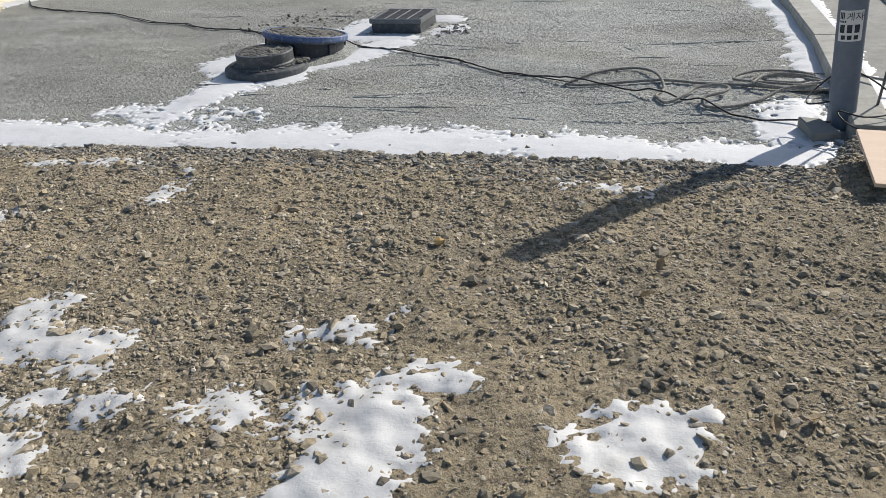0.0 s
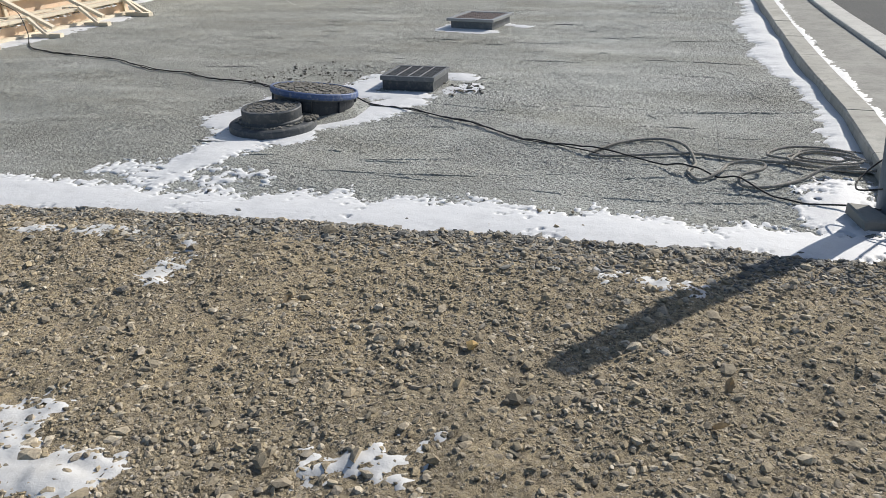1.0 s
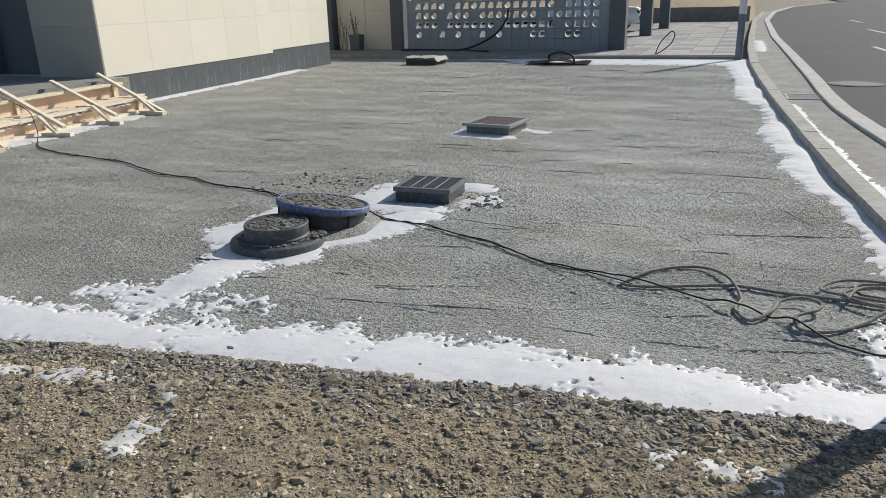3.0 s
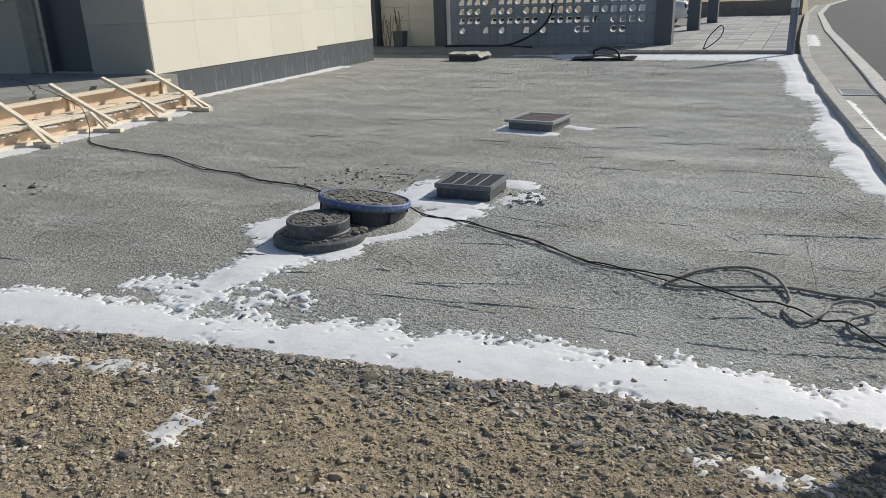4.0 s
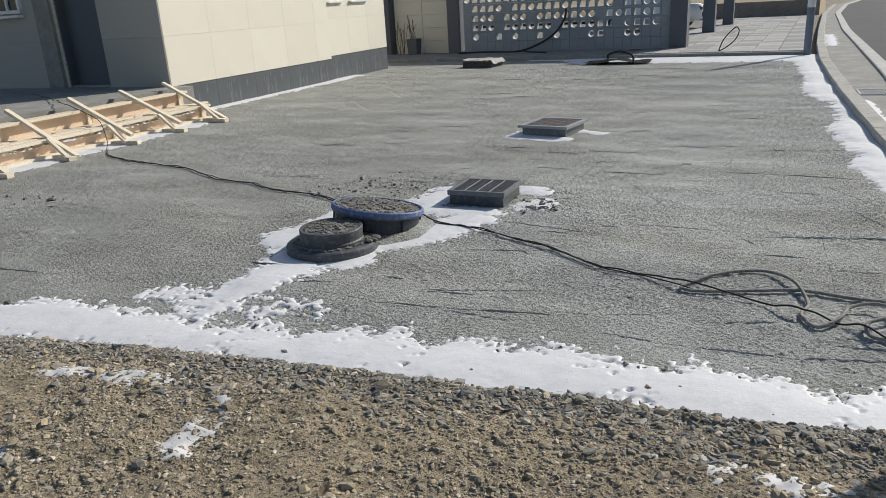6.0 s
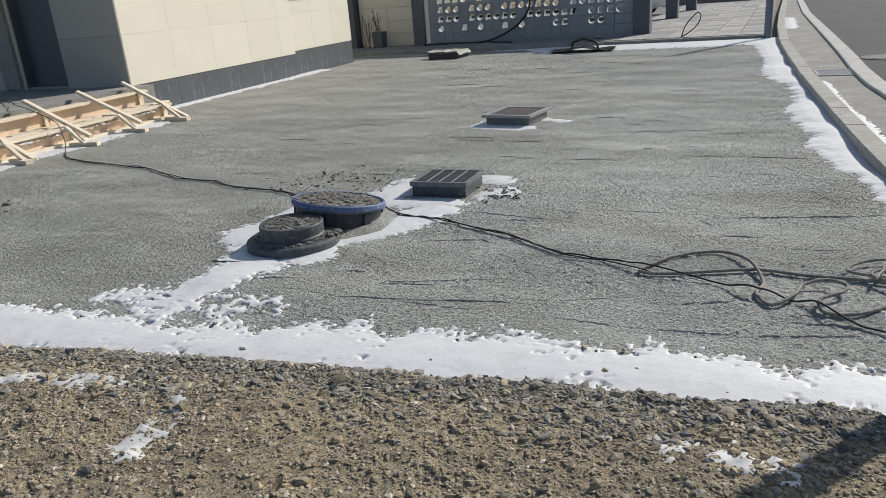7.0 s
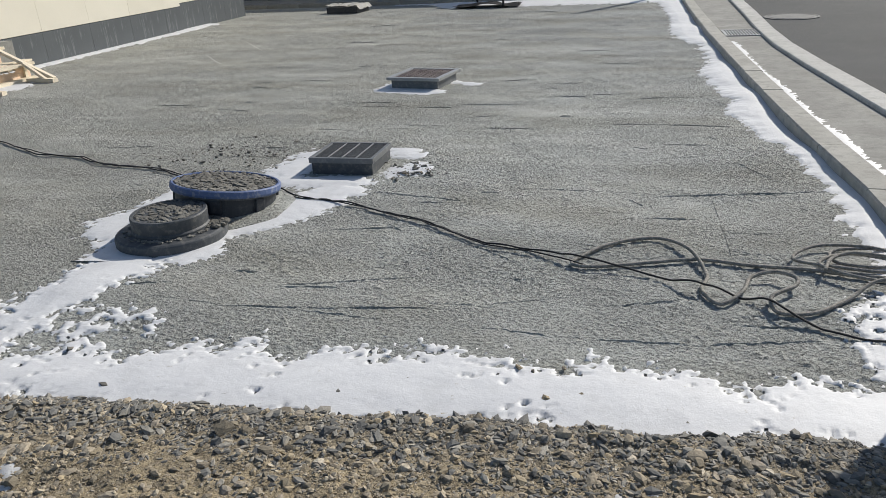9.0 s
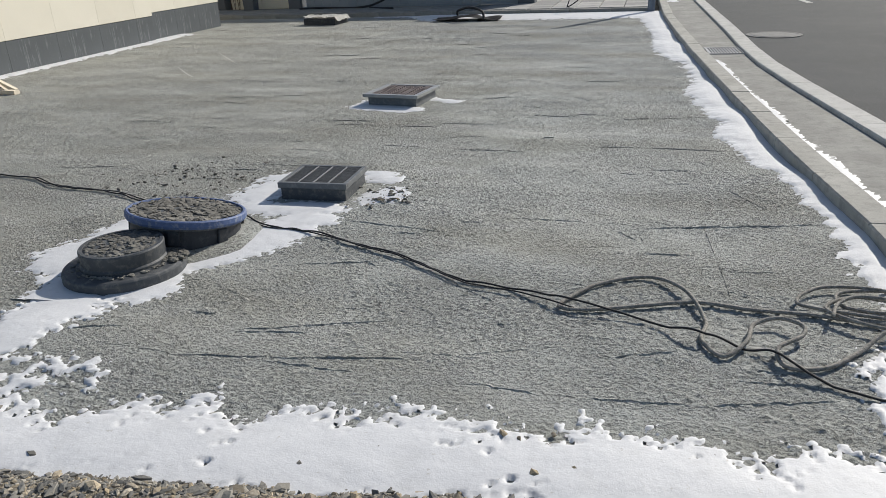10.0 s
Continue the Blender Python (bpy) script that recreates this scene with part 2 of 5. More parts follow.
M = dict(
    slab=mat_slab(), kerb=mat_smooth_concrete("kerb_concrete", (0.36, 0.35, 0.315), (0.47, 0.46, 0.42), 0.2),
    gutter=mat_smooth_concrete("gutter_concrete", (0.24, 0.237, 0.218), (0.33, 0.326, 0.3), 0.17),
    strip=mat_smooth_concrete("pale_kerb", (0.47, 0.465, 0.44), (0.56, 0.553, 0.525), 0.32),
    paver=mat_paver(), bed=mat_smooth_concrete("paver_bed", (0.16, 0.155, 0.145), (0.22, 0.215, 0.2)),
    asphalt=mat_asphalt(), dirt=mat_dirt(), stones=mat_stone("small_stones", True), stone=mat_stone("stone_rock", False), snow=mat_snow("old_snow", (0.70, 0.71, 0.725), (0.60, 0.608, 0.62)), thin_snow=mat_snow("thin_dirty_snow", (0.60, 0.602, 0.60), (0.47, 0.462, 0.445)), grey_stones=mat_grey_stone(), ochre=mat_plain("ochre_stone", (0.55, 0.38, 0.16), 0.9), leaf=mat_plain("dry_leaf", (0.52, 0.43, 0.30), 0.8, 0, 0.35, 60),
    iron=mat_iron("cast_iron", (0.052, 0.058, 0.066), (0.085, 0.093, 0.102), (0.2, 0.198, 0.186), 0.6, 0.05),
    black=mat_iron("black_plastic", (0.02, 0.024, 0.032), (0.035, 0.04, 0.05), (0.085, 0.087, 0.088), 0.6, 0.0),
    blue=mat_iron("blue_coating", (0.05, 0.09, 0.22), (0.10, 0.15, 0.30), (0.33, 0.35, 0.38), 0.6, 0.0),
    crumbs=mat_smooth_concrete("mortar_crumbs", (0.11, 0.105, 0.092), (0.27, 0.257, 0.227), 0.08),
    galv=mat_iron("galvanised_steel", (0.30, 0.31, 0.32), (0.42, 0.43, 0.44), (0.34, 0.335, 0.32), 0.5, 0.5),
    dull=mat_iron("dull_steel", (0.12, 0.13, 0.14), (0.17, 0.18, 0.19), (0.27, 0.27, 0.26), 0.55, 0.1),
    grate=mat_iron("grate_bars", (0.11, 0.113, 0.115), (0.17, 0.17, 0.168), (0.27, 0.265, 0.25)),
    rust=mat_iron("rusty_grate", (0.17, 0.135, 0.128), (0.23, 0.195, 0.185), (0.4, 0.385, 0.36), 0.8, 0.1),
    cream=mat_panel("cream_panel", (0.74, 0.70, 0.59), (0.78, 0.74, 0.63)), joint=mat_plain("joint_filler", (0.65, 0.61, 0.51), 0.9), shaded_cream=mat_panel("shaded_cream_panel", (0.36, 0.35, 0.32), (0.40, 0.39, 0.36)),
    plinth=mat_plinth(), dark=mat_panel("charcoal_panel", (0.095, 0.106, 0.124), (0.11, 0.122, 0.14)),
    block=mat_panel("slate_block", (0.26, 0.295, 0.33), (0.3, 0.335, 0.37)), steel=mat_plain("blue_grey_paint", (0.17, 0.205, 0.26), 0.5, 0.2),
    wood=mat_wood("pine", (0.72, 0.63, 0.48), (0.82, 0.74, 0.60)), ply=mat_wood("plywood", (0.72, 0.54, 0.40), (0.80, 0.63, 0.48)),
    rubber=mat_plain("black_rubber", (0.022, 0.022, 0.024), 0.6), rope=mat_rope(), sticker=mat_plain("white_sticker", (0.75, 0.75, 0.74), 0.5, 0, 0.08),
    ink=mat_plain("dark_ink", (0.02, 0.03, 0.05), 0.6), white=mat_plain("white_paint", (0.75, 0.75, 0.74), 0.5, 0, 0.12),
    carpaint=mat_plain("white_car_paint", (0.78, 0.78, 0.78), 0.25, 0, 0.03), glass=mat_plain("dark_glass", (0.02, 0.025, 0.03), 0.08, 0, 0.1, 3, 0),
    cloth=mat_plain("grubby_sheet", (0.86, 0.84, 0.79), 0.9, 0, 0.14, 9, 0.4), twig=mat_plain("dry_twig", (0.12, 0.09, 0.065), 0.9),
    brown=mat_smooth_concrete("weathered_wall", (0.24, 0.2, 0.17), (0.32, 0.27, 0.23), 0.16), grass=mat_plain("dry_grass", (0.36, 0.29, 0.18), 0.95, 0, 0.5, 2.5, 0.6),
    marking=mat_plain("road_marking", (0.55, 0.55, 0.53), 0.8, 0, 0.45, 14), cast=mat_iron("manhole_lid", (0.13, 0.132, 0.13), (0.18, 0.182, 0.18), (0.24, 0.238, 0.23), 0.8, 0.1),
)


# ---- mesh tools ----
def mesh_of(bm, name, material, smooth=False):
    bmesh.ops.recalc_face_normals(bm, faces=bm.faces)
    me = bpy.data.meshes.new(name)
    bm.to_mesh(me)
    bm.free()
    me.materials.append(material)
    if smooth:
        me.shade_smooth()
    return me


def part(name, bm, material, parent=None, label="", smooth=False):
    """Links a bmesh as one mesh object under a thing or a part."""
    me = bm if isinstance(bm, bpy.types.Mesh) else mesh_of(bm, name, material, smooth)
    ob = new(name, me)
    if parent:
        ob.parent = parent
    return tagged(ob, label) if label else ob


def thing(name, m, label, category, group="", kind=""):
    ob = new(name)
    ob.empty_display_size = 0.1
    ob.matrix_world = m
    return tagged(ob, label, category, group, kind)


def box(bm, sx, sy, sz, m=Matrix(), bevel=0.0):
    """A block of that size standing on the origin of m."""
    vs = bmesh.ops.create_cube(bm, size=1, matrix=m @ Matrix.Translation((0, 0, sz / 2)) @ Matrix.Diagonal((sx, sy, sz, 1)))["verts"]
    if bevel:
        es = {e for v in vs for e in v.link_edges}
        bmesh.ops.bevel(bm, geom=list(es), offset=bevel, segments=2, affect='EDGES', profile=0.6)
    return bm


def lathe(bm, profile, n=48, m=Matrix(), wobble=0.0):
    """Turns (radius, height) steps round the z axis."""
    rows = []
    for r, z in profile:
        rows.append([bm.verts.new(m @ Vector((r * math.cos(2 * math.pi * i / n) * (1 + wobble * math.sin(5 * i)), r * math.sin(2 * math.pi * i / n), z))) for i in range(n)])
    for a, b in zip(rows, rows[1:]):
        for i in range(n):
            bm.faces.new((a[i], a[(i + 1) % n], b[(i + 1) % n], b[i]))
    for row in (rows[0], rows[-1]):
        if profile[rows.index(row)][0] > 1e-4:
            bm.faces.new(row)
    return bm


def glide(points, steps=12, closed=False):
    """A smooth line through the points."""
    p = [Vector(q) for q in points]
    out = []
    n = len(p)
    for i in range(n if closed else n - 1):
        a, b, c, d = (p[(i + k) % n] if closed else p[min(max(i + k, 0), n - 1)] for k in (-1, 0, 1, 2))
        for s in range(steps):
            t = s / steps
            out.append(0.5 * ((2 * b) + (c - a) * t + (2 * a - 5 * b + 4 * c - d) * t * t + (3 * b - a - 3 * c + d) * t ** 3))
    if not closed:
        out.append(p[-1])
    return out


def tube(bm, line, r, n=8, twist=0.0):
    """A round cord along a line; with twist it has the lay of a rope."""
    rings, s = [], 0.0
    for i, q in enumerate(line):
        way = (line[min(i + 1, len(line) - 1)] - line[max(i - 1, 0)]).normalized()
        side = way.cross(Vector((0, 0, 1)))
        side = side.normalized() if side.length > 1e-4 else Vector((1, 0, 0))
        up = side.cross(way)
        s += (q - line[i - 1]).length if i else 0
        rings.append([bm.verts.new(q + r * (1 + (0.2 * math.cos(3 * (a + s * twist)) if twist else 0)) * (side * math.cos(a) + up * math.sin(a))) for a in (2 * math.pi * k / n for k in range(n))])
    for a, b in zip(rings, rings[1:]):
        for i in range(n):
            bm.faces.new((a[i], a[(i + 1) % n], b[(i + 1) % n], b[i]))
    bm.faces.new(rings[0])
    bm.faces.new(rings[-1])
    return bm


def grid(bm, x0, x1, y0, y1, step, height, keep=None):
    """A sheet over a stretch of the plan, lifted by height(x, y)."""
    nx, ny = max(1, round((x1 - x0) / step)), max(1, round((y1 - y0) / step))
    v = {}

    def vert(i, j):
        if (i, j) not in v:
            x, y = x0 + (x1 - x0) * i / nx, y0 + (y1 - y0) * j / ny
            v[i, j] = bm.verts.new((x, y, height(x, y)))
        return v[i, j]

    for i in range(nx):
        for j in range(ny):
            if keep is None or keep(x0 + (x1 - x0) * (i + 0.5) / nx, y0 + (y1 - y0) * (j + 0.5) / ny):
                bm.faces.new((vert(i, j), vert(i + 1, j), vert(i + 1, j + 1), vert(i, j + 1)))
    return bm


def ease(t):
    t = min(max(t, 0.0), 1.0)
    return t * t * (3 - 2 * t)


def nz(x, y, s, seed=0.0):
    return noise.noise(Vector((x * s + seed, y * s - seed, seed * 1.7)))


def along(table, y):
    """A value eased along y from a short table."""
    if y <= table[0][0]:
        return table[0][1]
    for (a, u), (b, w) in zip(table, table[1:]):
        if y <= b:
            return u + (w - u) * (y - a) / (b - a)
    return table[-1][1]


# ---- the lie of the land ----
def gravel_edge(x):
    return 3.96 + 0.14 * x - 0.045 * max(0, x + 1.2) - 0.05 * max(0, -x - 3) + 0.03 * nz(x, 0, 1.7, 3) + 0.55 * ease((x - 0.82) / 0.3)


def slab_z(x, y):
    calm = ease((x + 8.3) / 1.5) * ease((19 - y) / 2) * ease((y - 3.6) / 1.2) * (1 - ease(2.2 - math.hypot(x + 3, y - 6.0) / 0.7)) * (1 - ease(2.0 - math.hypot(x + 3.1, y - 10.2) / 0.5))
    return calm * (0.032 * nz(x * 0.6, y * 1.3, 0.9, 9) + 0.01 * nz(x * 0.5, y * 1.2, 2.6, 8))


def pebble(x, y):
    """Torn, pitted skin of concrete that was raked while soft."""
    a, c = nz(x * 0.85, y * 1.1, 38, 5), nz(x * 0.9, y * 1.05, 66, 6)
    return 0.011 * max(0.0, a) + 0.012 * max(0.0, c) - 0.003


def slab_rough(x, y):
    """The slab with its pebbly skin, which fades out at the edges of the stretch."""
    f = ease((x + 4.4) / 0.3) * ease((7.8 - y) / 0.3) * ease((1.05 - x) / 0.1)
    f *= 0.35 + 0.5 * ease(0.5 + 1.5 * nz(x * 0.7, y * 1.4, 0.9, 17) + 0.7 * nz(x, y, 3.1, 18))
    return slab_z(x, y) + f * pebble(x, y)


def gravel_z(x, y):
    d = gravel_edge(x) - y
    z = -0.05 + 0.105 * ease((d + 0.1) / 0.32) + 0.07 * ease(d / 0.9) + 0.055 * ease((d - 0.7) / 1.8)
    rough = ease((d + 0.12) / 0.2)
    return z + rough * (0.022 * nz(x, y, 2.3, 1) + 0.016 * nz(x, y, 7, 2) + 0.013 * nz(x, y, 17, 4))


KERB_X = [(3, 1.06), (5, 1.01), (5.6, 0.98), (6.4, 0.93), (7.25, 0.83), (8.2, 0.73), (9.3, 0.63), (10.5, 0.52), (11.5, 0.44), (13.1, 0.32), (15.8, 0.15), (19.7, -0.05), (24, -0.12), (30, -0.12), (45, 0.0), (60, 0.6), (75, 2.4), (95, 8.0)]
ROAD_X = [(3, 1.95), (6, 1.76), (8.1, 1.57), (9.6, 1.39), (11, 1.22), (12.5, 1.07), (14.1, 1.0), (16.4, 0.97), (22, 0.83), (30, 0.62), (45, 0.58), (60, 1.3), (75, 3.1), (95, 9.0)]


def kerb_x(y):
    return along(KERB_X, y)


def road_x(y):
    return along(ROAD_X, y)


def ribbon(bm, left, right, z0, z1, y0, y1, step=0.35):
    """A raised strip between two lines that run along y, with top and both sides."""
    n = max(2, round((y1 - y0) / step))
    rows = []
    for i in range(n + 1):
        y = y0 + (y1 - y0) * i / n
        a, b = left(y), right(y)
        e = min(0.012, (z1 - z0) * 0.3)
        rows.append([bm.verts.new(p) for p in ((a, y, z0), (a, y, z1 - e), (a + e, y, z1), (b - e, y, z1), (b, y, z1 - e), (b, y, z0))])
    for p, q in zip(rows, rows[1:]):
        for k in range(5):
            bm.faces.new((p[k], p[k + 1], q[k + 1], q[k]))
    bm.faces.new(rows[0])
    bm.faces.new(rows[-1])
    return bm


# ---- ground, slab, kerbs, road ----
def build_land():
    g = bmesh.new()
    grid(g, -5.2, 2.3, -0.6, 5.2, 0.028, gravel_z, lambda x, y: y < 4.3 or x > 0.7)
    ground = part("ground", g, M["dirt"], smooth=True)
    tagged(ground, "brown stony dirt and gravel with thawing snow", "ground", kind="structure")
    far = bmesh.new()
    for x0, x1, y0, y1 in ((-1500, -5.2, -1500, 1500), (2.3, 1500, -1500, 1500), (-5.2, 2.3, -1500, -0.6), (-5.2, 2.3, 5.2, 1500)):
        far.faces.new([far.verts.new(p) for p in ((x0, y0, -0.06), (x1, y0, -0.06), (x1, y1, -0.06), (x0, y1, -0.06))])
    outer = part("outer_ground", far, M["dirt"], ground)
    rim = bmesh.new()
    grid(rim, -14, -5.2, -4, 4.3, 0.2, gravel_z)
    grid(rim, 2.3, 8, -4, 5.2, 0.2, gravel_z)
    grid(rim, -5.2, 2.3, -4, -0.6, 0.2, gravel_z)
    part("outer_ground", rim, M["dirt"], ground)
    s = bmesh.new()
    grid(s, -4.4, 1.1, 3.4, 6.6, 0.0085, slab_rough, lambda x, y: x < kerb_x(y) + 0.05)
    grid(s, -4.4, 1.1, 6.6, 7.8, 0.015, slab_rough, lambda x, y: x < kerb_x(y) + 0.05)
    grid(s, -10.2, -4.4, 3.0, 12.0, 0.1, slab_z)
    grid(s, -4.4, 1.1, 7.8, 12.0, 0.1, slab_z, lambda x, y: x < kerb_x(y) + 0.1)
    grid(s, -4.4, 1.1, 3.0, 3.4, 0.1, slab_z)
    grid(s, -10.2, 1.1, 12.0, 21.2, 0.25, slab_z, lambda x, y: x < kerb_x(y) + 0.1)
    grid(s, -26, -10.2, 3.0, 21.2, 0.5, slab_z)
    tagged(part("pavement", s, M["slab"], smooth=True), "rough grey concrete slab with trowel marks", "pavement", kind="structure")
    gut = bmesh.new()
    ribbon(gut, lambda y: kerb_x(y) + 0.18, lambda y: road_x(y) + 0.02, -0.05, 0.045, 3.0, 95, 0.5)
    tagged(part("trim_gutter", gut, M["gutter"]), "grey concrete gutter strip beside the road", "gutter", kind="structure")
    r = bmesh.new()
    n = 60
    prev = None
    for i in range(n + 1):
        y = 3 + 117 * i / n
        row = (r.verts.new((road_x(y) + 0.2, y, 0.055)), r.verts.new((road_x(y) + 9.0, y, 0.055)))
        if prev:
            r.faces.new((prev[0], prev[1], row[1], row[0]))
        prev = row
    tagged(part("road", r, M["asphalt"]), "dark grey asphalt road curving away", "road", kind="structure")
    # kerb stones laid end to end
    kerb = thing("trim_kerb", Matrix(), "pale concrete kerb stones edging the slab", "kerb", kind="structure")
    y = 4.36
    rng = random.Random(4)
    while y < 60:
        b = bmesh.new()
        o = rng.uniform(-0.004, 0.004)
        ln = 1.0 if y < 30 else 3.0
        ribbon(b, lambda q: kerb_x(q) + 0.0 + o, lambda q: kerb_x(q) + 0.2 + o, -0.04, 0.10 + o, y + 0.005, y + ln - 0.005, 0.5)
        part("kerb_stone", b, M["kerb"], kerb)
        y += ln
    edge = thing("trim_road_edge", Matrix(), "pale raised concrete edging along the asphalt", "kerb", kind="structure")
    y = 3.0
    while y < 80:
        b = bmesh.new()
        ln = 2.0 if y < 30 else 5.0
        ribbon(b, road_x, lambda q: road_x(q) + 0.25, -0.03, 0.085, y + 0.004, y + ln - 0.004, 0.5)
        part("edge_stone", b, M["strip"], edge)
        y += ln


build_land()


def small_road_things():
    # drain grating in the gutter
    d = thing("gutter_drain", pose(0.79, 13.87, 0.046, 0, 0, 3), "flat grey slotted drain grating in the gutter", "drain")
    b = bmesh.new()
    for sx, sy, px, py in ((0.56, 0.04, 0, -0.32), (0.56, 0.04, 0, 0.32), (0.04, 0.6, -0.26, 0), (0.04, 0.6, 0.26, 0)):
        box(b, sx, sy, 0.014, pose(px, py, 0))
    part("frame", b, M["galv"], d)
    bar = mesh_of(box(bmesh.new(), 0.018, 0.6, 0.012), "bar", M["galv"])
    for i in range(11):
        part("bar", bar, None, d).location = (-0.21 + 0.042 * i, 0, 0)
    # flat black sheet standing in for the shade below the bars
    part("pit", box(bmesh.new(), 0.5, 0.6, 0.002), M["rubber"], d)
    m = thing("road_manhole", pose(1.7, 15.7, 0.056), "pale round manhole lid set in the asphalt", "manhole")
    part("lid", lathe(bmesh.new(), [(0.44, 0), (0.44, 0.012), (0.40, 0.012), (0.40, 0.008), (0.36, 0.008), (0.35, 0.014), (0.001, 0.016)]), M["cast"], m)
    # lane dashes
    for x, y, rz in ((3.25, 23.5, 4), (4.3, 33, 5), (4.6, 42.5, 4)):
        q = thing("lane_dash", pose(x, y, 0.058, 0, 0, rz), "worn white dash painted on the asphalt", "road marking", "lane dashes")
        part("paint", box(bmesh.new(), 0.14, 3.0, 0.003), M["marking"], q)


small_road_things()


# ---- far platform, pavers, block fence ----
def far_side():
    b = bmesh.new()
    box(b, 40.0, 60, 0.13, pose(-20.25, 51.3, -0.05))
    tagged(part("pavement_platform", b, M["bed"]), "raised paved platform beyond the slab", "pavement", kind="structure")
    k = thing("trim_step", Matrix(), "low concrete step edging the platform", "step", kind="structure")
    for i in range(20):
        part("edge_stone", mesh_of(box(bmesh.new(), 0.99, 0.15, 0.155, Matrix(), 0.008), "edge_stone", M["gutter"]) if i == 0 else k.children[0].data, None, k).location = (-0.75 - i, 21.2, -0.06)
    walkway = thing("pavement_walkway", pose(0, 0, 0.08), "grey square pavers of the walkway", "pavement", kind="structure")
    tile = mesh_of(box(bmesh.new(), 0.575, 0.575, 0.03, Matrix(), 0.004), "paver", M["paver"])
    for i in range(7):
        for j in range(36):
            part("paver", tile, None, walkway).location = (-0.65 - 0.6 * i, 21.6 + 0.6 * j, 0)
    porch = mesh_of(box(bmesh.new(), 1.18, 0.588, 0.028, Matrix(), 0.004), "paver", M["gutter"])
    for i in range(9):
        for j in range(3):
            part("paver", porch, None, walkway).location = (-5.5 - 1.2 * i, 21.6 + 0.6 * j, 0)
    # pierced block fence
    f = thing("block_fence", pose(-10.45, 23.3, 0.1), "slate-grey fence wall of pierced concrete blocks", "fence")
    P, Q = 0.266, 0.282
    rows = ["........................", ".o..s.o..s.o...os..oo...", ".sso.sososo.sososs.osso.", ".soo.soo.osoosoo.sossos.", ".ssso.ssosssosssso.ssoo.", "ossosssoossososoossosos.", ".sosso.osso.ssosos.osso."]
    solid = mesh_of(box(bmesh.new(), P - 0.006, 0.2, Q - 0.006, Matrix(), 0.003), "block", M["block"])
    meshes = {".": solid, "o": pierced_block(P, Q, 24, 0.1), "s": pierced_block(P, Q, 4, 0.125)}
    for r, row in enumerate(rows):
        for c, kind in enumerate(row):
            part("block", meshes.get(kind, solid), None, f).location = (0.2 + P * (c + 0.5), 0, 0.05 + Q * r)
    base = bmesh.new()
    box(base, 24 * P + 0.2, 0.24, 0.047, pose(0.2 + 12 * P, 0, 0))
    part("base", base, M["block"], f)
    cap = bmesh.new()
    box(cap, 24 * P + 0.2, 0.26, 0.1, pose(0.2 + 12 * P, 0, 0.055 + 7 * Q))
    part("coping", cap, M["block"], f)
    for x, w in ((-0.12, 0.4), (0.2 + 24 * P + 0.24, 0.46)):
        part("pillar", box(bmesh.new(), w, 0.46, 2.4, pose(x, 0, 0), 0.01), M["dark"], f, "charcoal pillar")


def pierced_block(P, Q, n, r):
    """A square block with a round or square hole through it."""
    b = bmesh.new()
    h, v, d = (P - 0.006) / 2, (Q - 0.006) / 2, 0.1
    k = 24
    outer, inner = [], []
    for i in range(k):
        a = 2 * math.pi * i / k + math.pi / 4
        c, s = math.cos(a), math.sin(a)
        q = h / max(abs(c), abs(s))
        outer.append((q * c, q * s * v / h))
        w = r if n > 4 else 0.72 * r / max(abs(c), abs(s))
        inner.append((w * c, w * s))
    rings = [[b.verts.new((x, y, z + v)) for x, z in ring] for ring, y in ((outer, -d), (inner, -d), (inner, d), (outer, d))]
    for p, q in zip(rings, rings[1:] + rings[:1]):
        for i in range(k):
            b.faces.new((p[i], p[(i + 1) % k], q[(i + 1) % k], q[i]))
    return mesh_of(b, "block", M["block"])


far_side()


def distance():
    w = bmesh.new()
    box(w, 6.5, 0.25, 0.75, pose(-3.4, 43.5, 0.08))
    tagged(part("wall_far", w, M["brown"]), "low weathered brown retaining wall", "wall", kind="structure")
    bank = bmesh.new()
    grid(bank, -60, 0.2, 43.7, 110, 1.2, lambda x, y: 0.7 * ease((y - 43) / 2) + 0.5 * nz(x, y, 0.1, 3) * ease((y - 45) / 10) - (0.8 if x > -0.6 else 0))
    tagged(part("ground_bank", bank, M["grass"], smooth=True), "dry grassy bank behind the low wall", "bank", kind="structure")
    # charcoal carport columns
    for x, y in ((-3.72, 30.5), (-3.62, 36.0)):
        c = thing("carport_column", pose(x, y, 0.08), "square charcoal carport column", "column", "carport columns")
        part("shaft", box(bmesh.new(), 0.42, 0.42, 2.6, Matrix(), 0.01), M["dark"], c)
        part("base_plate", box(bmesh.new(), 0.5, 0.5, 0.03), M["dark"], c)


distance()


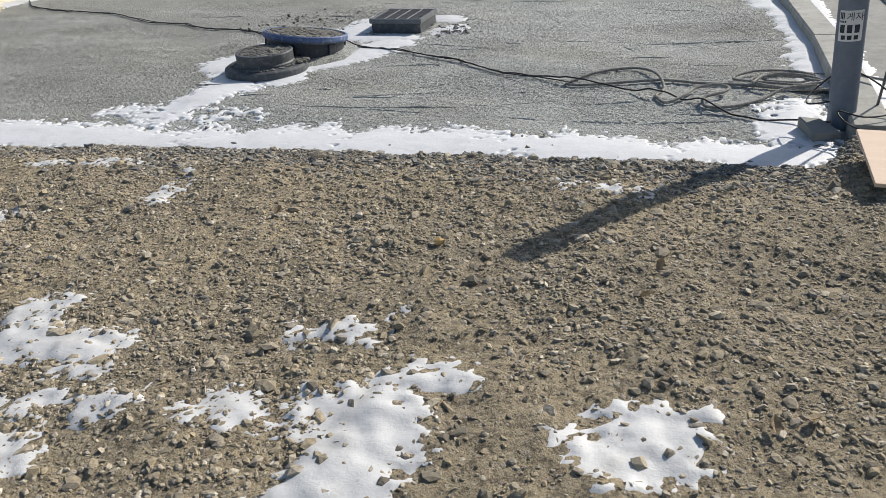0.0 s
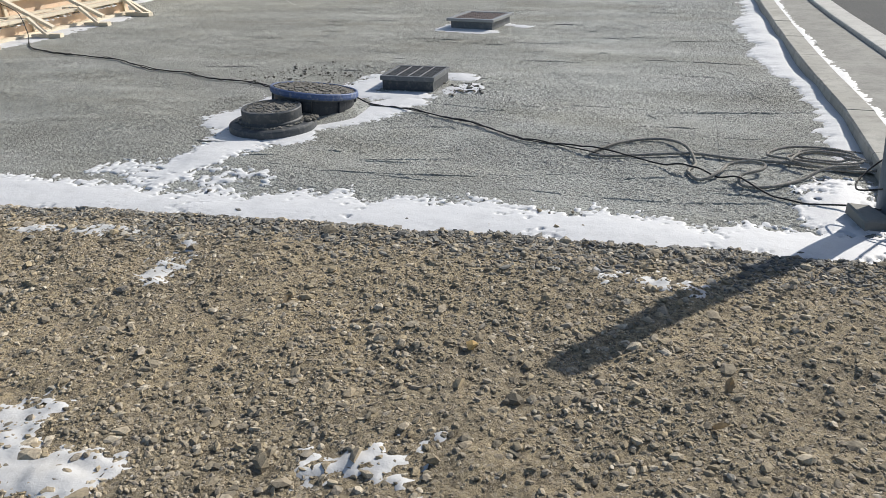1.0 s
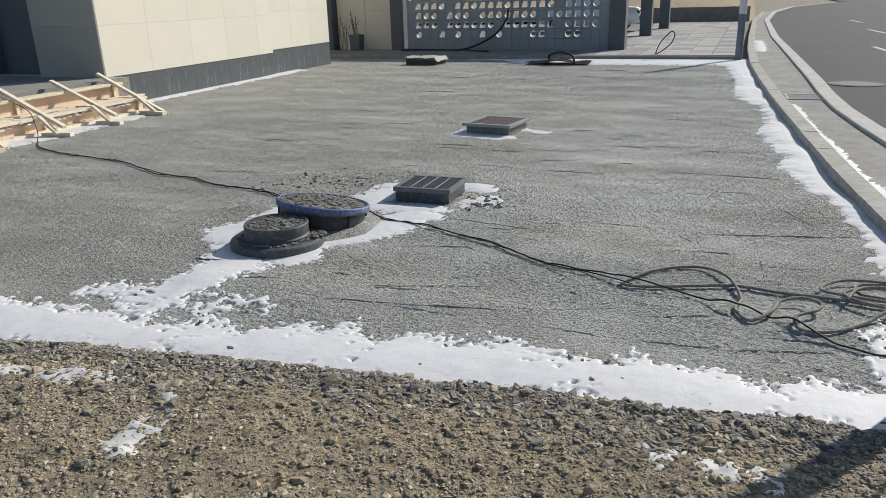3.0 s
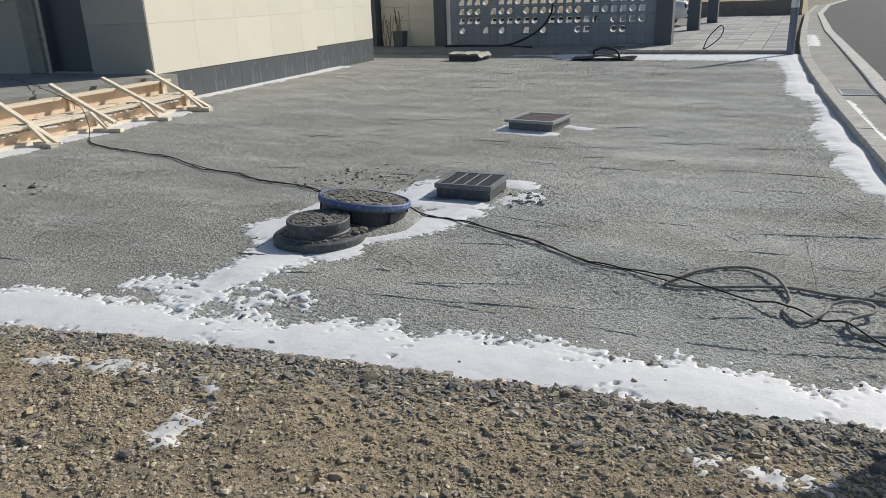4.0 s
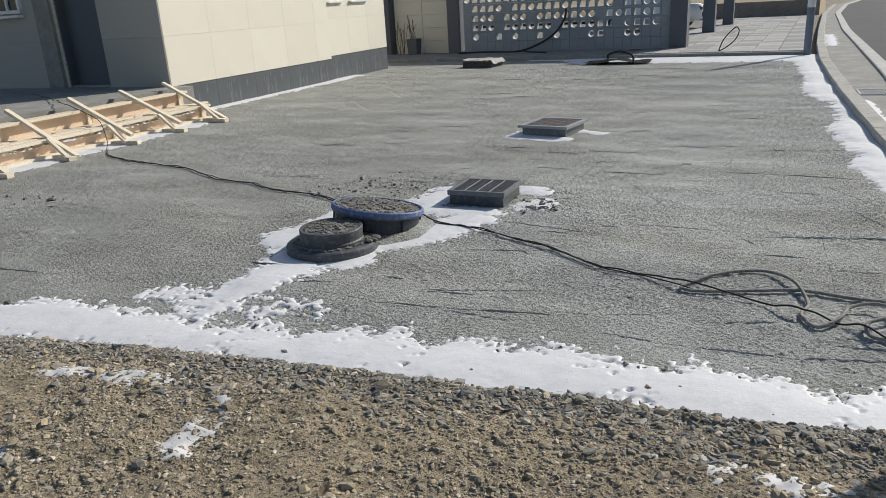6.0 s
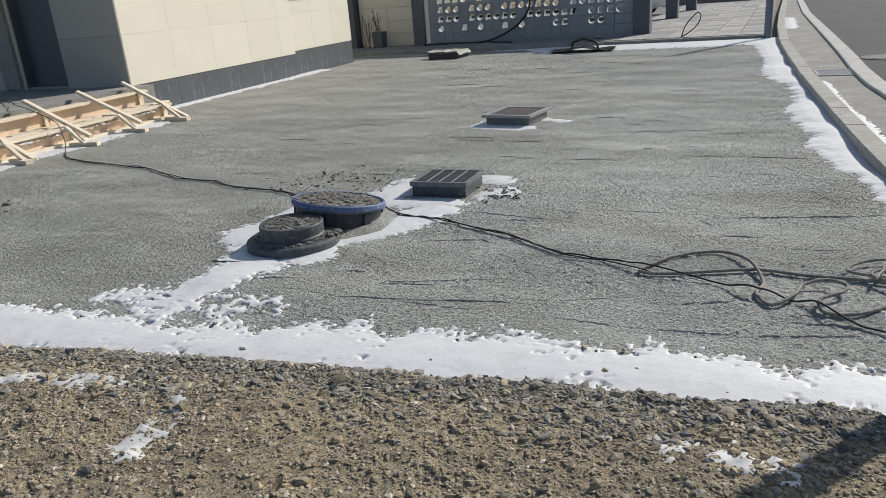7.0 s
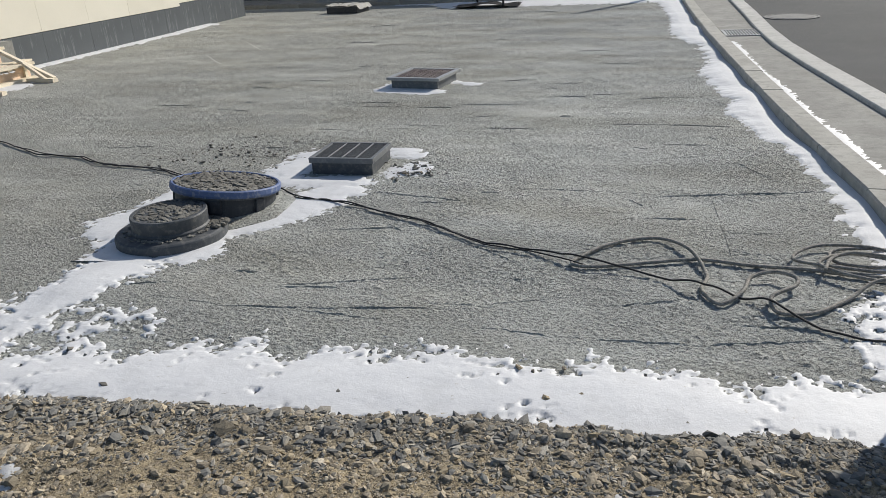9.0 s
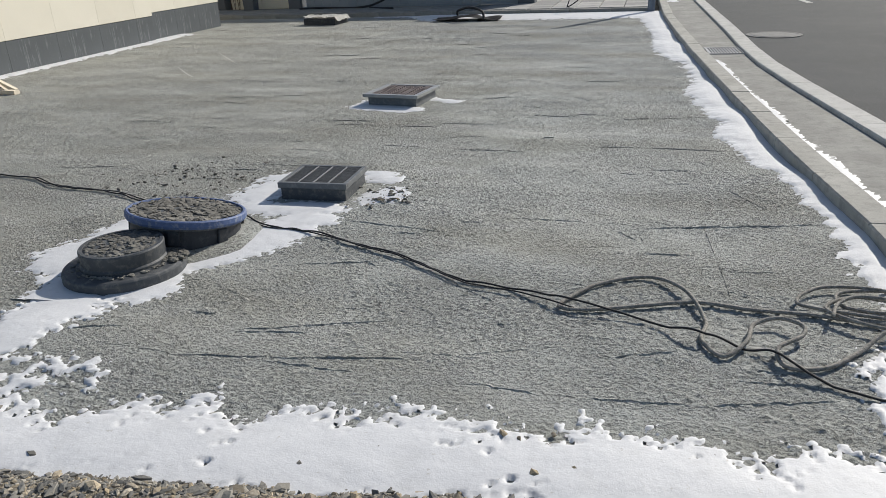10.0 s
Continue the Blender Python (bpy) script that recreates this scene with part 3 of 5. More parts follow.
def parked_car():
    car = thing("parked_car", pose(-6.6, 34.6, 0.1, 0, 0, -90), "white parked car under the carport", "car")
    W = 1.75
    prof = [(-2.15, 0.35), (-2.12, 0.75), (-1.95, 0.95), (-1.1, 1.02), (-0.45, 1.42), (0.95, 1.45), (1.7, 1.05), (2.1, 0.98), (2.15, 0.4), (1.6, 0.25), (-1.7, 0.25)]
    b = bmesh.new()
    sides = [[b.verts.new((s * (W / 2 - (0.16 if z > 1.1 else 0.05 if abs(x) > 2 else 0)), -x, z)) for x, z in prof] for s in (-1, 1)]
    for i in range(len(prof)):
        j = (i + 1) % len(prof)
        b.faces.new((sides[0][i], sides[0][j], sides[1][j], sides[1][i]))
    b.faces.new(sides[0])
    b.faces.new(sides[1])
    bmesh.ops.bevel(b, geom=list(b.edges), offset=0.05, segments=3, affect='EDGES')
    part("body", b, M["carpaint"], car, smooth=True)
    for s in (-1, 1):
        for y in (-1.35, 1.3):
            wheel = part("wheel", lathe(bmesh.new(), [(0.2, 0), (0.31, 0.0), (0.33, 0.04), (0.33, 0.16), (0.31, 0.2), (0.2, 0.2)], 32), M["rubber"], car)
            wheel.matrix_local = pose(s * 0.8 - 0.1, y, 0.31, 0, 90, 0)
            part("rim", lathe(bmesh.new(), [(0.205, -0.01), (0.205, 0.21), (0.02, 0.19)], 24), M["galv"], wheel)
        lamp = part("headlight", box(bmesh.new(), 0.4, 0.12, 0.16, Matrix(), 0.03), M["glass"], car)
        lamp.matrix_local = pose(s * 0.58, 2.08, 0.7)
    part("windscreen", box(bmesh.new(), 1.36, 0.03, 0.66, Matrix(), 0.01), M["glass"], car).matrix_local = pose(0, 1.05, 0.98, 55, 0, 0)
    part("grille", box(bmesh.new(), 0.9, 0.06, 0.16, Matrix(), 0.01), M["rubber"], car).matrix_local = pose(0, 2.13, 0.45)


parked_car()


# ---- cream building ----
def building():
    B = pose(-10.40, 10.82, 0, 0.1, 0, 3)
    h = thing("building", B, "single-storey building clad in cream panels with dark plinth", "building")
    core = bmesh.new()
    box(core, 0.24, 5.46, 3.1, pose(-0.15, 2.73, 0.5))
    box(core, 0.24, 3.06, 3.1, pose(-0.2, 7.0, 0.5))
    box(core, 1.36, 0.2, 3.1, pose(-0.71, 0.13, 0.5))
    box(core, 7.4, 0.2, 3.1, pose(-6.2, 0.13, 0.5))
    box(core, 0.2, 3.0, 3.1, pose(-10.0, 1.5, 0.5))
    box(core, 9.6, 0.2, 3.1, pose(-5.13, 8.42, 0.5))
    part("wall", core, M["joint"], h, "joint filler behind the panels")
    part("roof", box(bmesh.new(), 10.2, 8.7, 0.25, pose(-5.0, 4.25, 3.6)), M["dark"], h)

    def tiles(name, x, y, across, z, w, t, material, rot=0.0, n=1, rows=(0,)):
        me = mesh_of(box(bmesh.new(), t, w - 0.0025, across, Matrix(), 0.0015), name, material)
        for i in range(n):
            for r in rows:
                p = Matrix.Translation((x, y, 0)) @ pose(0, 0, 0, 0, 0, rot) @ pose(0, w * (i + 0.5), z + (across + 0.0025) * r)
                part(name, me, None, h).matrix_local = p

    P = 1.22
    tiles("panel", 0.0, 0.0, 0.86, 0.52, P, 0.05, M["cream"], 0, 4, (0, 1, 2, 3))
    tiles("panel", 0.0, 4 * P, 0.86, 0.52, 0.6, 0.05, M["cream"], 0, 1, (0, 1, 2, 3))
    tiles("panel", -0.06, 5.49, 0.86, 0.58, 1.02, 0.05, M["cream"], 0, 3, (0, 1, 2, 3))
    tiles("plinth_slab", -0.01, 0.0, 0.62, -0.11, P, 0.05, M["plinth"], 0, 4)
    tiles("plinth_slab", -0.01, 4 * P, 0.62, -0.11, 0.6, 0.05, M["plinth"])
    tiles("plinth_slab", -0.07, 5.49, 0.68, -0.11, 1.02, 0.05, M["plinth"], 0, 3)
    # shaded front: cream panels darkened in the colour to deepen the shade here
    tiles("panel", 0.02, 0.0, 0.86, 0.52, 1.42, 0.05, M["shaded_cream"], 90, 1, (0, 1, 2, 3))
    tiles("panel", -2.98, 0.0, 0.86, 0.52, 2.2, 0.05, M["shaded_cream"], 90, 3, (0, 1, 2, 3))
    # recessed doorway
    door = part("door", box(bmesh.new(), 1.04, 0.06, 2.15, pose(-1.96, 0.26, 0.56), 0.004), M["dark"], h, "charcoal entrance door")
    part("door_handle", tube(bmesh.new(), glide([(-1.58, 0.23, 1.45), (-1.58, 0.18, 1.47), (-1.58, 0.18, 1.73), (-1.58, 0.23, 1.75)], 4), 0.012), M["galv"], door)
    part("threshold", box(bmesh.new(), 1.2, 0.7, 0.05, pose(-1.96, 0.4, 0.505)), M["gutter"], h)
    for x, w in ((-1.41, 0.04), (-2.52, 0.1)):
        part("door_frame", box(bmesh.new(), w, 0.62, 2.4, pose(x, 0.36, 0.52)), M["dark"], h)
    part("jamb", box(bmesh.new(), 0.4, 0.14, 3.0, pose(-2.77, 0.03, 0.53)), M["gutter"], h, "pale grey door jamb")
    part("lintel", box(bmesh.new(), 1.7, 0.6, 0.7, pose(-2.3, 0.4, 2.9)), M["joint"], h)
    # window with sill
    win = part("window", box(bmesh.new(), 0.8, 0.03, 1.0, pose(-3.7, -0.04, 1.95)), M["glass"], h, "dark window pane")
    for sx, sz, px, pz in ((0.88, 0.06, 0, -0.03), (0.88, 0.06, 0, 1.0), (0.06, 1.0, -0.41, 0), (0.06, 1.0, 0.41, 0), (0.05, 1.0, 0.1, 0)):
        part("window_frame", box(bmesh.new(), sx, 0.07, sz, pose(-3.7 + px, -0.06, 1.95 + pz)), M["white"], win)
    part("window_sill", box(bmesh.new(), 1.25, 0.14, 0.05, pose(-3.9, -0.09, 1.84), 0.005), M["white"], win)
    part("window_sill", box(bmesh.new(), 0.07, 0.7, 0.04, pose(-0.0, 5.93, 1.8), 0.004), M["white"], h)
    part("window_sill", box(bmesh.new(), 0.07, 0.9, 0.04, pose(-0.0, 7.1, 1.8), 0.004), M["white"], h)
    # terrace in front of the door
    t = bmesh.new()
    box(t, 16.0, 7.4, 0.58, pose(-18.0, 7.25, -0.06))
    tagged(part("floor_terrace", t, M["gutter"]), "raised grey concrete terrace before the door", "terrace", kind="structure")
    # recess beside the block fence
    r = thing("recess_wall", pose(-12.9, 23.55, 0.08), "cream block wall recessed beside the fence", "wall")
    part("core", box(bmesh.new(), 2.3, 0.2, 2.6, pose(1.0, 0.13, 0)), M["joint"], r)
    me = mesh_of(box(bmesh.new(), 1.04, 0.05, 0.405, Matrix(), 0.004), "panel", M["cream"])
    for i in range(2):
        for j in range(6):
            part("panel", me, None, r).location = (0.48 + 1.05 * i, 0.0, 0.01 + 0.412 * j)
    part("pillar", box(bmesh.new(), 0.42, 0.5, 2.8, pose(-0.28, -0.1, 0), 0.008), M["dark"], r, "charcoal pillar")
    p = thing("planter", pose(-11.95, 22.95, 0.1), "charcoal square planter with bare twigs", "planter")
    tub = lathe(bmesh.new(), [(0.22, 0), (0.26, 0.5), (0.22, 0.5), (0.2, 0.42), (0.001, 0.42)], 4)
    part("tub", tub, M["dark"], p).rotation_euler = (0, 0, radians(45))
    rng = random.Random(8)
    for i in range(9):
        x, y = rng.uniform(-0.1, 0.1), rng.uniform(-0.1, 0.1)
        lean = rng.uniform(-0.2, 0.2)
        part("twig", tube(bmesh.new(), glide([(x, y, 0.4), (x + lean * 0.4, y, 0.7), (x + lean, y + lean * 0.4, rng.uniform(0.9, 1.25))], 4), 0.007, 5), M["twig"], p)
    q = thing("dry_shrub", pose(-12.55, 23.1, 0.1), "bare dry stems growing by the wall", "shrub")
    for i in range(10):
        x, lean = rng.uniform(-0.2, 0.15), rng.uniform(-0.25, 0.25)
        part("stem", tube(bmesh.new(), glide([(x, 0, 0), (x + lean * 0.3, 0.02, 0.4), (x + lean, 0.05, rng.uniform(0.7, 1.15))], 4), 0.007, 5), M["twig"], q)


building()


# ---- timber formwork ----
def formwork():
    F = pose(-8.86, 10.36, 0, 0, 0, 4)

    def stick(name, parent, a, b, w, t, material, label=""):
        a, b = Vector(a), Vector(b)
        d = b - a
        m = Matrix.Translation(a) @ d.to_track_quat('Z', 'Y').to_matrix().to_4x4()
        return part(name, box(bmesh.new(), w, t, d.length, m, 0.003), material, parent, label)

    for k, (v, z0, hgt) in enumerate(((-0.55, 0.0, 0.265), (-1.0, 0.2, 0.29))):
        f = thing("formwork", F, "pine-framed plywood formwork panel for a concrete step", "formwork", "step formwork")
        for i in range(3):
            y0, y1 = 0.25 - 2.0 * i, 0.25 - 2.0 * (i + 1)
            part("plywood", box(bmesh.new(), 0.015, 1.99, hgt, pose(v, (y0 + y1) / 2, z0)), M["ply"], f)
            for zz in (z0 + 0.012, z0 + hgt - 0.045):
                part("rail", box(bmesh.new(), 0.12, 1.985, 0.042, pose(v + 0.07, (y0 + y1) / 2 + 0.03 * i, zz), 0.004), M["wood"], f)
        if k:
            part("backing", box(bmesh.new(), 0.05, 6.0, 0.2, pose(v - 0.03, -2.75, 0)), M["wood"], f)
        for i in (0, 2, 4, 6):
            part("stud", box(bmesh.new(), 0.03, 0.05, hgt - 0.1, pose(v + 0.035, 0.12 - 0.98 * i, z0 + 0.054)), M["wood"], f)
    rng = random.Random(2)
    for i in range(6):
        y = 0.03 - 1.025 * i
        s = thing("formwork_brace", F @ pose(0, y, 0, 0, 0, rng.uniform(-4, 4)), "raking pine brace on a foot block", "brace", "formwork braces")
        part("foot_block", box(bmesh.new(), rng.uniform(0.36, 0.5), 0.1, 0.055, pose(-0.14, rng.uniform(-0.05, 0.02), 0, 0, 0, rng.uniform(-12, 14)), 0.003), M["wood"], s)
        short = i in (1, 2)
        stick("raker", s, (-0.06, 0.06, 0.125) if short else (0.0, 0.04, 0.035), (-1.16, 0.06, 0.625 + rng.uniform(-0.02, 0.02)), 0.07, 0.045, M["wood"])
        stick("strut", s, (-0.08, -0.05, 0.04), (-0.40, -0.02, 0.27), 0.05, 0.04, M["wood"])
        part("cross_block", box(bmesh.new(), 0.5, 0.08, 0.05, pose(-0.72, rng.uniform(-0.3, -0.2), 0.19), 0.003), M["wood"], s)
        part("post", box(bmesh.new(), 0.05, 0.05, 0.2, pose(-0.6, -0.25, 0)), M["wood"], s)
    fill = part("step_fill", box(bmesh.new(), 0.38, 5.9, 0.19, F @ pose(-0.775, -2.75, 0)), M["slab"])
    tagged(fill, "rough concrete fill between the formwork panels", "concrete", kind="structure")
    for i in range(5):
        o = thing("batten", F @ pose(-0.56 - 0.06 * (i % 3), -0.55 - 1.15 * i, 0.19, 0, 0, rng.uniform(-14, 10)), "short pine batten lying between the formwork panels", "batten", "short battens")
        part("board", box(bmesh.new(), 0.09, rng.uniform(0.5, 0.95), 0.04, Matrix(), 0.003), M["wood"], o)
    for y, x in ((-0.3, -0.66), (-1.9, -0.78), (-3.0, -0.62), (-4.4, -0.72)):
        o = thing("loose_plank", F @ pose(x, y, 0.243, 0, 0, rng.uniform(-6, 6)), "loose pine plank lying on the formwork", "plank", "loose planks")
        part("board", box(bmesh.new(), 0.14, 1.5, 0.028, Matrix(), 0.003), M["wood"], o)


formwork()


# ---- manholes and drain boxes ----
def crumbs(bm, n, reach, z, seed, lo=0.006, hi=0.022, away=(0, 0), flat=0.6):
    rng = random.Random(seed)
    for i in range(n):
        a, r = rng.uniform(0, 6.283), reach * math.sqrt(rng.random())
        s = rng.uniform(lo, hi) * rng.uniform(0.5, 1)
        m = pose(away[0] + r * math.cos(a), away[1] + r * math.sin(a), z, rng.uniform(-22, 22), rng.uniform(-22, 22), rng.uniform(0, 360)) @ Matrix.Diagonal((s * rng.uniform(0.8, 1.9), s, s * flat, 1))
        bmesh.ops.create_icosphere(bm, subdivisions=1, radius=1, matrix=m)
    return bm


def crumbs_ring(r, z):
    bm = bmesh.new()
    rng = random.Random(77)
    for i in range(120):
        a = rng.uniform(0, 6.283)
        q = r + rng.uniform(0, 0.035)
        s = rng.uniform(0.004, 0.012)
        bmesh.ops.create_icosphere(bm, subdivisions=1, radius=1, matrix=pose(q * math.cos(a), q * math.sin(a), z + 0.008, 0, 0, rng.uniform(0, 360)) @ Matrix.Diagonal((s * 1.5, s, s * 0.6, 1)))
    return bm


def manholes():
    a = thing("small_manhole", pose(-3.18, 5.205, 0.0), "round cast-iron manhole on a wide flange, crusted with mortar", "manhole")
    part("flange", lathe(bmesh.new(), [(0.34, -0.03), (0.338, 0.05), (0.334, 0.06), (0.322, 0.067), (0.24, 0.072)]), M["iron"], a, smooth=False)
    part("collar", lathe(bmesh.new(), [(0.24, 0.06), (0.238, 0.085), (0.229, 0.095), (0.232, 0.166), (0.227, 0.174), (0.208, 0.174), (0.208, 0.166)]), M["iron"], a)
    part("cover", lathe(bmesh.new(), [(0.206, 0.06), (0.206, 0.166), (0.2, 0.169), (0.001, 0.169)]), M["iron"], a)
    tagged(part("crust", crumbs(bmesh.new(), 420, 0.2, 0.17, 5, 0.004, 0.024, flat=0.34), M["crumbs"], a, "dried mortar crumbs"), kind="stuff")
    for ang in (172,):
        part("lug", lathe(bmesh.new(), [(0.03, 0.04), (0.03, 0.085), (0.02, 0.09), (0.001, 0.086)], 16, pose(0.285 * math.cos(radians(ang)), 0.285 * math.sin(radians(ang)), 0)), M["iron"], a)
    tagged(part("mortar_ring", crumbs_ring(0.248, 0.066), M["crumbs"], a, "ring of mortar crumbs"), kind="stuff")
    tagged(part("spill", crumbs(bmesh.new(), 90, 0.075, 0.075, 6, 0.006, 0.028, (0.26, 0.09)), M["crumbs"], a), kind="stuff")
    b = thing("large_manhole", pose(-3.12, 5.73, 0.012, -8.5, 4.5, 0), "large round manhole with blue rim crusted with mortar", "manhole")
    part("body", lathe(bmesh.new(), [(0.345, -0.08), (0.335, 0.02), (0.33, 0.14)]), M["black"], b)
    part("rim", lathe(bmesh.new(), [(0.33, 0.13), (0.36, 0.135), (0.367, 0.15), (0.364, 0.178), (0.355, 0.185), (0.343, 0.184), (0.34, 0.172)]), M["blue"], b, "blue coated rim")
    part("cover", lathe(bmesh.new(), [(0.34, 0.12), (0.34, 0.172), (0.001, 0.175)]), M["iron"], b)
    tagged(part("crust", crumbs(bmesh.new(), 800, 0.335, 0.177, 7, 0.005, 0.032, flat=0.36), M["crumbs"], b, "dried mortar crumbs"), kind="stuff")
    for ang in (-70, -20, 40, 200):
        m = pose(0, 0, 0, 0, 0, ang) @ pose(0.335, 0, 0.03)
        part("lug", box(bmesh.new(), 0.03, 0.07, 0.09, m, 0.006), M["black"], b)
    part("haunch", lathe(bmesh.new(), [(0.5, -0.02), (0.44, 0.012), (0.35, 0.03), (0.33, 0.03)], 40, Matrix(), 0.03), M["slab"], b, "mortar haunching").rotation_euler = (radians(8.5), radians(-4.5), 0)

    d = thing("drain_box", pose(-2.625, 6.785, 0, 0, 0, 2), "grey raised drain box with a barred steel grating", "drain")
    part("body", box(bmesh.new(), 0.495, 0.44, 0.12, pose(0, 0, -0.02), 0.006), M["iron"], d)
    lip = bmesh.new()
    for sx, sy, px, py in ((0.525, 0.03, 0, -0.22), (0.525, 0.03, 0, 0.22), (0.03, 0.41, -0.2475, 0), (0.03, 0.41, 0.2475, 0)):
        box(lip, sx, sy, 0.042, pose(px, py, 0.09), 0.004)
    part("frame", lip, M["dull"], d)
    for i in range(3):
        part("divider", box(bmesh.new(), 0.007, 0.41, 0.03, pose(-0.115 + 0.115 * i, 0, 0.102)), M["galv"], d)
    slat = mesh_of(box(bmesh.new(), 0.102, 0.007, 0.024), "slat", M["grate"])
    for i in range(4):
        for j in range(22):
            part("slat", slat, None, d).location = (-0.172 + 0.115 * i, -0.194 + 0.0185 * j, 0.104)
    e = thing("drain_box", pose(-3.08, 10.14, 0.03, 0, 0, -7), "low steel drain box with rust-brown grating", "drain")
    part("body", box(bmesh.new(), 0.6, 0.58, 0.115, pose(0, 0, -0.035), 0.006), M["dull"], e)
    lip = bmesh.new()
    for sx, sy, px, py in ((0.68, 0.05, 0, -0.315), (0.68, 0.05, 0, 0.315), (0.06, 0.58, -0.31, 0), (0.06, 0.58, 0.31, 0)):
        box(lip, sx, sy, 0.035, pose(px, py, 0.072), 0.004)
    part("frame", lip, M["galv"], e)
    slat = mesh_of(box(bmesh.new(), 0.075, 0.028, 0.02), "slat", M["rust"])
    for i in range(5):
        for j in range(10):
            part("slat", slat, None, e).location = (-0.22 + 0.11 * i, -0.25 + 0.0555 * j, 0.082)
    part("bearer", box(bmesh.new(), 0.56, 0.58, 0.004, pose(0, 0, 0.078)), M["rust"], e)


manholes()


def far_clutter():
    s = thing("covered_block", pose(-8.05, 19.5, 0, 0, 0, -4), "dark slab under a grubby crumpled white sheet", "block")
    part("slab", box(bmesh.new(), 0.85, 0.7, 0.15, Matrix(), 0.01), M["black"], s)
    c = bmesh.new()
    grid(c, -0.44, 0.5, -0.37, 0.36, 0.035, lambda x, y: 0.19 + 0.03 * nz(x, y, 4, 5) + 0.025 * nz(x, y, 11, 6) - (0.1 * ease((x - 0.4) / 0.12)))
    bmesh.ops.solidify(c, geom=list(c.faces), thickness=0.012)
    part("sheet", c, M["cloth"], s, smooth=True)
    m = thing("rubber_mat", pose(-4.45, 19.75, 0, 0, 0, 2), "black rubber mat heaped on the snow", "mat")
    b = bmesh.new()
    grid(b, -0.85, 0.75, -0.35, 0.35, 0.05, lambda x, y: 0.05 + 0.05 * nz(x, y, 3, 2) + 0.05 * ease(1 - abs(x + 0.1) / 0.6))
    bmesh.ops.solidify(b, geom=list(b.faces), thickness=0.03)
    part("sheet", b, M["rubber"], m, smooth=True)
    hoses = (([(-0.35, 0.0, 0.14), (-0.3, -0.1, 0.24), (0.0, -0.2, 0.31), (0.3, -0.25, 0.22), (0.34, -0.28, 0.02)], 0.028, pose(-4.4, 19.7, 0), "black hose arching over the rubber mat"),
             ([(0, 0, 0), (0.1, 0, 0.28), (0.3, 0, 0.52), (0.4, 0, 0.58), (0.46, 0, 0.48), (0.38, 0, 0.28), (0.18, 0, 0.1), (0.02, 0, 0.01)], 0.014, pose(-2.35, 21.5, 0.11), "thin hose standing up in a loop"),
             ([(0, -0.14, 1.2), (-0.05, -0.17, 0.9), (-0.35, -0.2, 0.5), (-0.9, -0.3, 0.18), (-1.5, -0.4, 0.02), (-2.6, -0.35, 0.02), (-3.4, -0.5, 0.02)], 0.03, pose(-6.85, 23.2, 0.11), "black hose pulled through the block fence"),
             ([(0, 0, 0), (0.5, -0.35, 0), (0.9, -0.6, 0.01)], 0.025, pose(-8.1, 22.8, 0.12), "short black hose end"))
    for pts, r, at, label in hoses:
        o = thing("hose", at, label, "hose")
        part("pipe", tube(bmesh.new(), glide(pts, 8), r), M["rubber"], o, smooth=True)
    p = thing("sign_post", pose(-0.3, 21.05, 0), "steel post, white above and blue-grey below", "post")
    part("lower", lathe(bmesh.new(), [(0.085, 0), (0.085, 1.1), (0.08, 1.1)], 20), M["steel"], p)
    part("upper", lathe(bmesh.new(), [(0.09, 1.1), (0.09, 2.4), (0.001, 2.42)], 20), M["white"], p)


far_clutter()


# ---- cables and ropes ----
def cord(name, pts, r, material, label, twist=0.0, n=8, wiggle=0.0, seed=0, drape=True):
    line = glide(pts, 44 if twist else 16)
    if drape:
        line = [q + Vector((0, 0, slab_z(q.x, q.y) + 0.003)) for q in line]
    if wiggle:
        line = [q + Vector((wiggle * nz(q.x, q.y, 3, seed), wiggle * nz(q.x, q.y, 3, seed + 5), 0.4 * wiggle * abs(nz(q.x, q.y, 5, seed + 9)))) for q in line]
    o = thing(name, Matrix.Translation(line[0]), label, "cable" if r < 0.012 else "rope")
    base = line[0].copy()
    part("cord", tube(bmesh.new(), [q - base for q in line], r, n, twist), material, o, smooth=True)


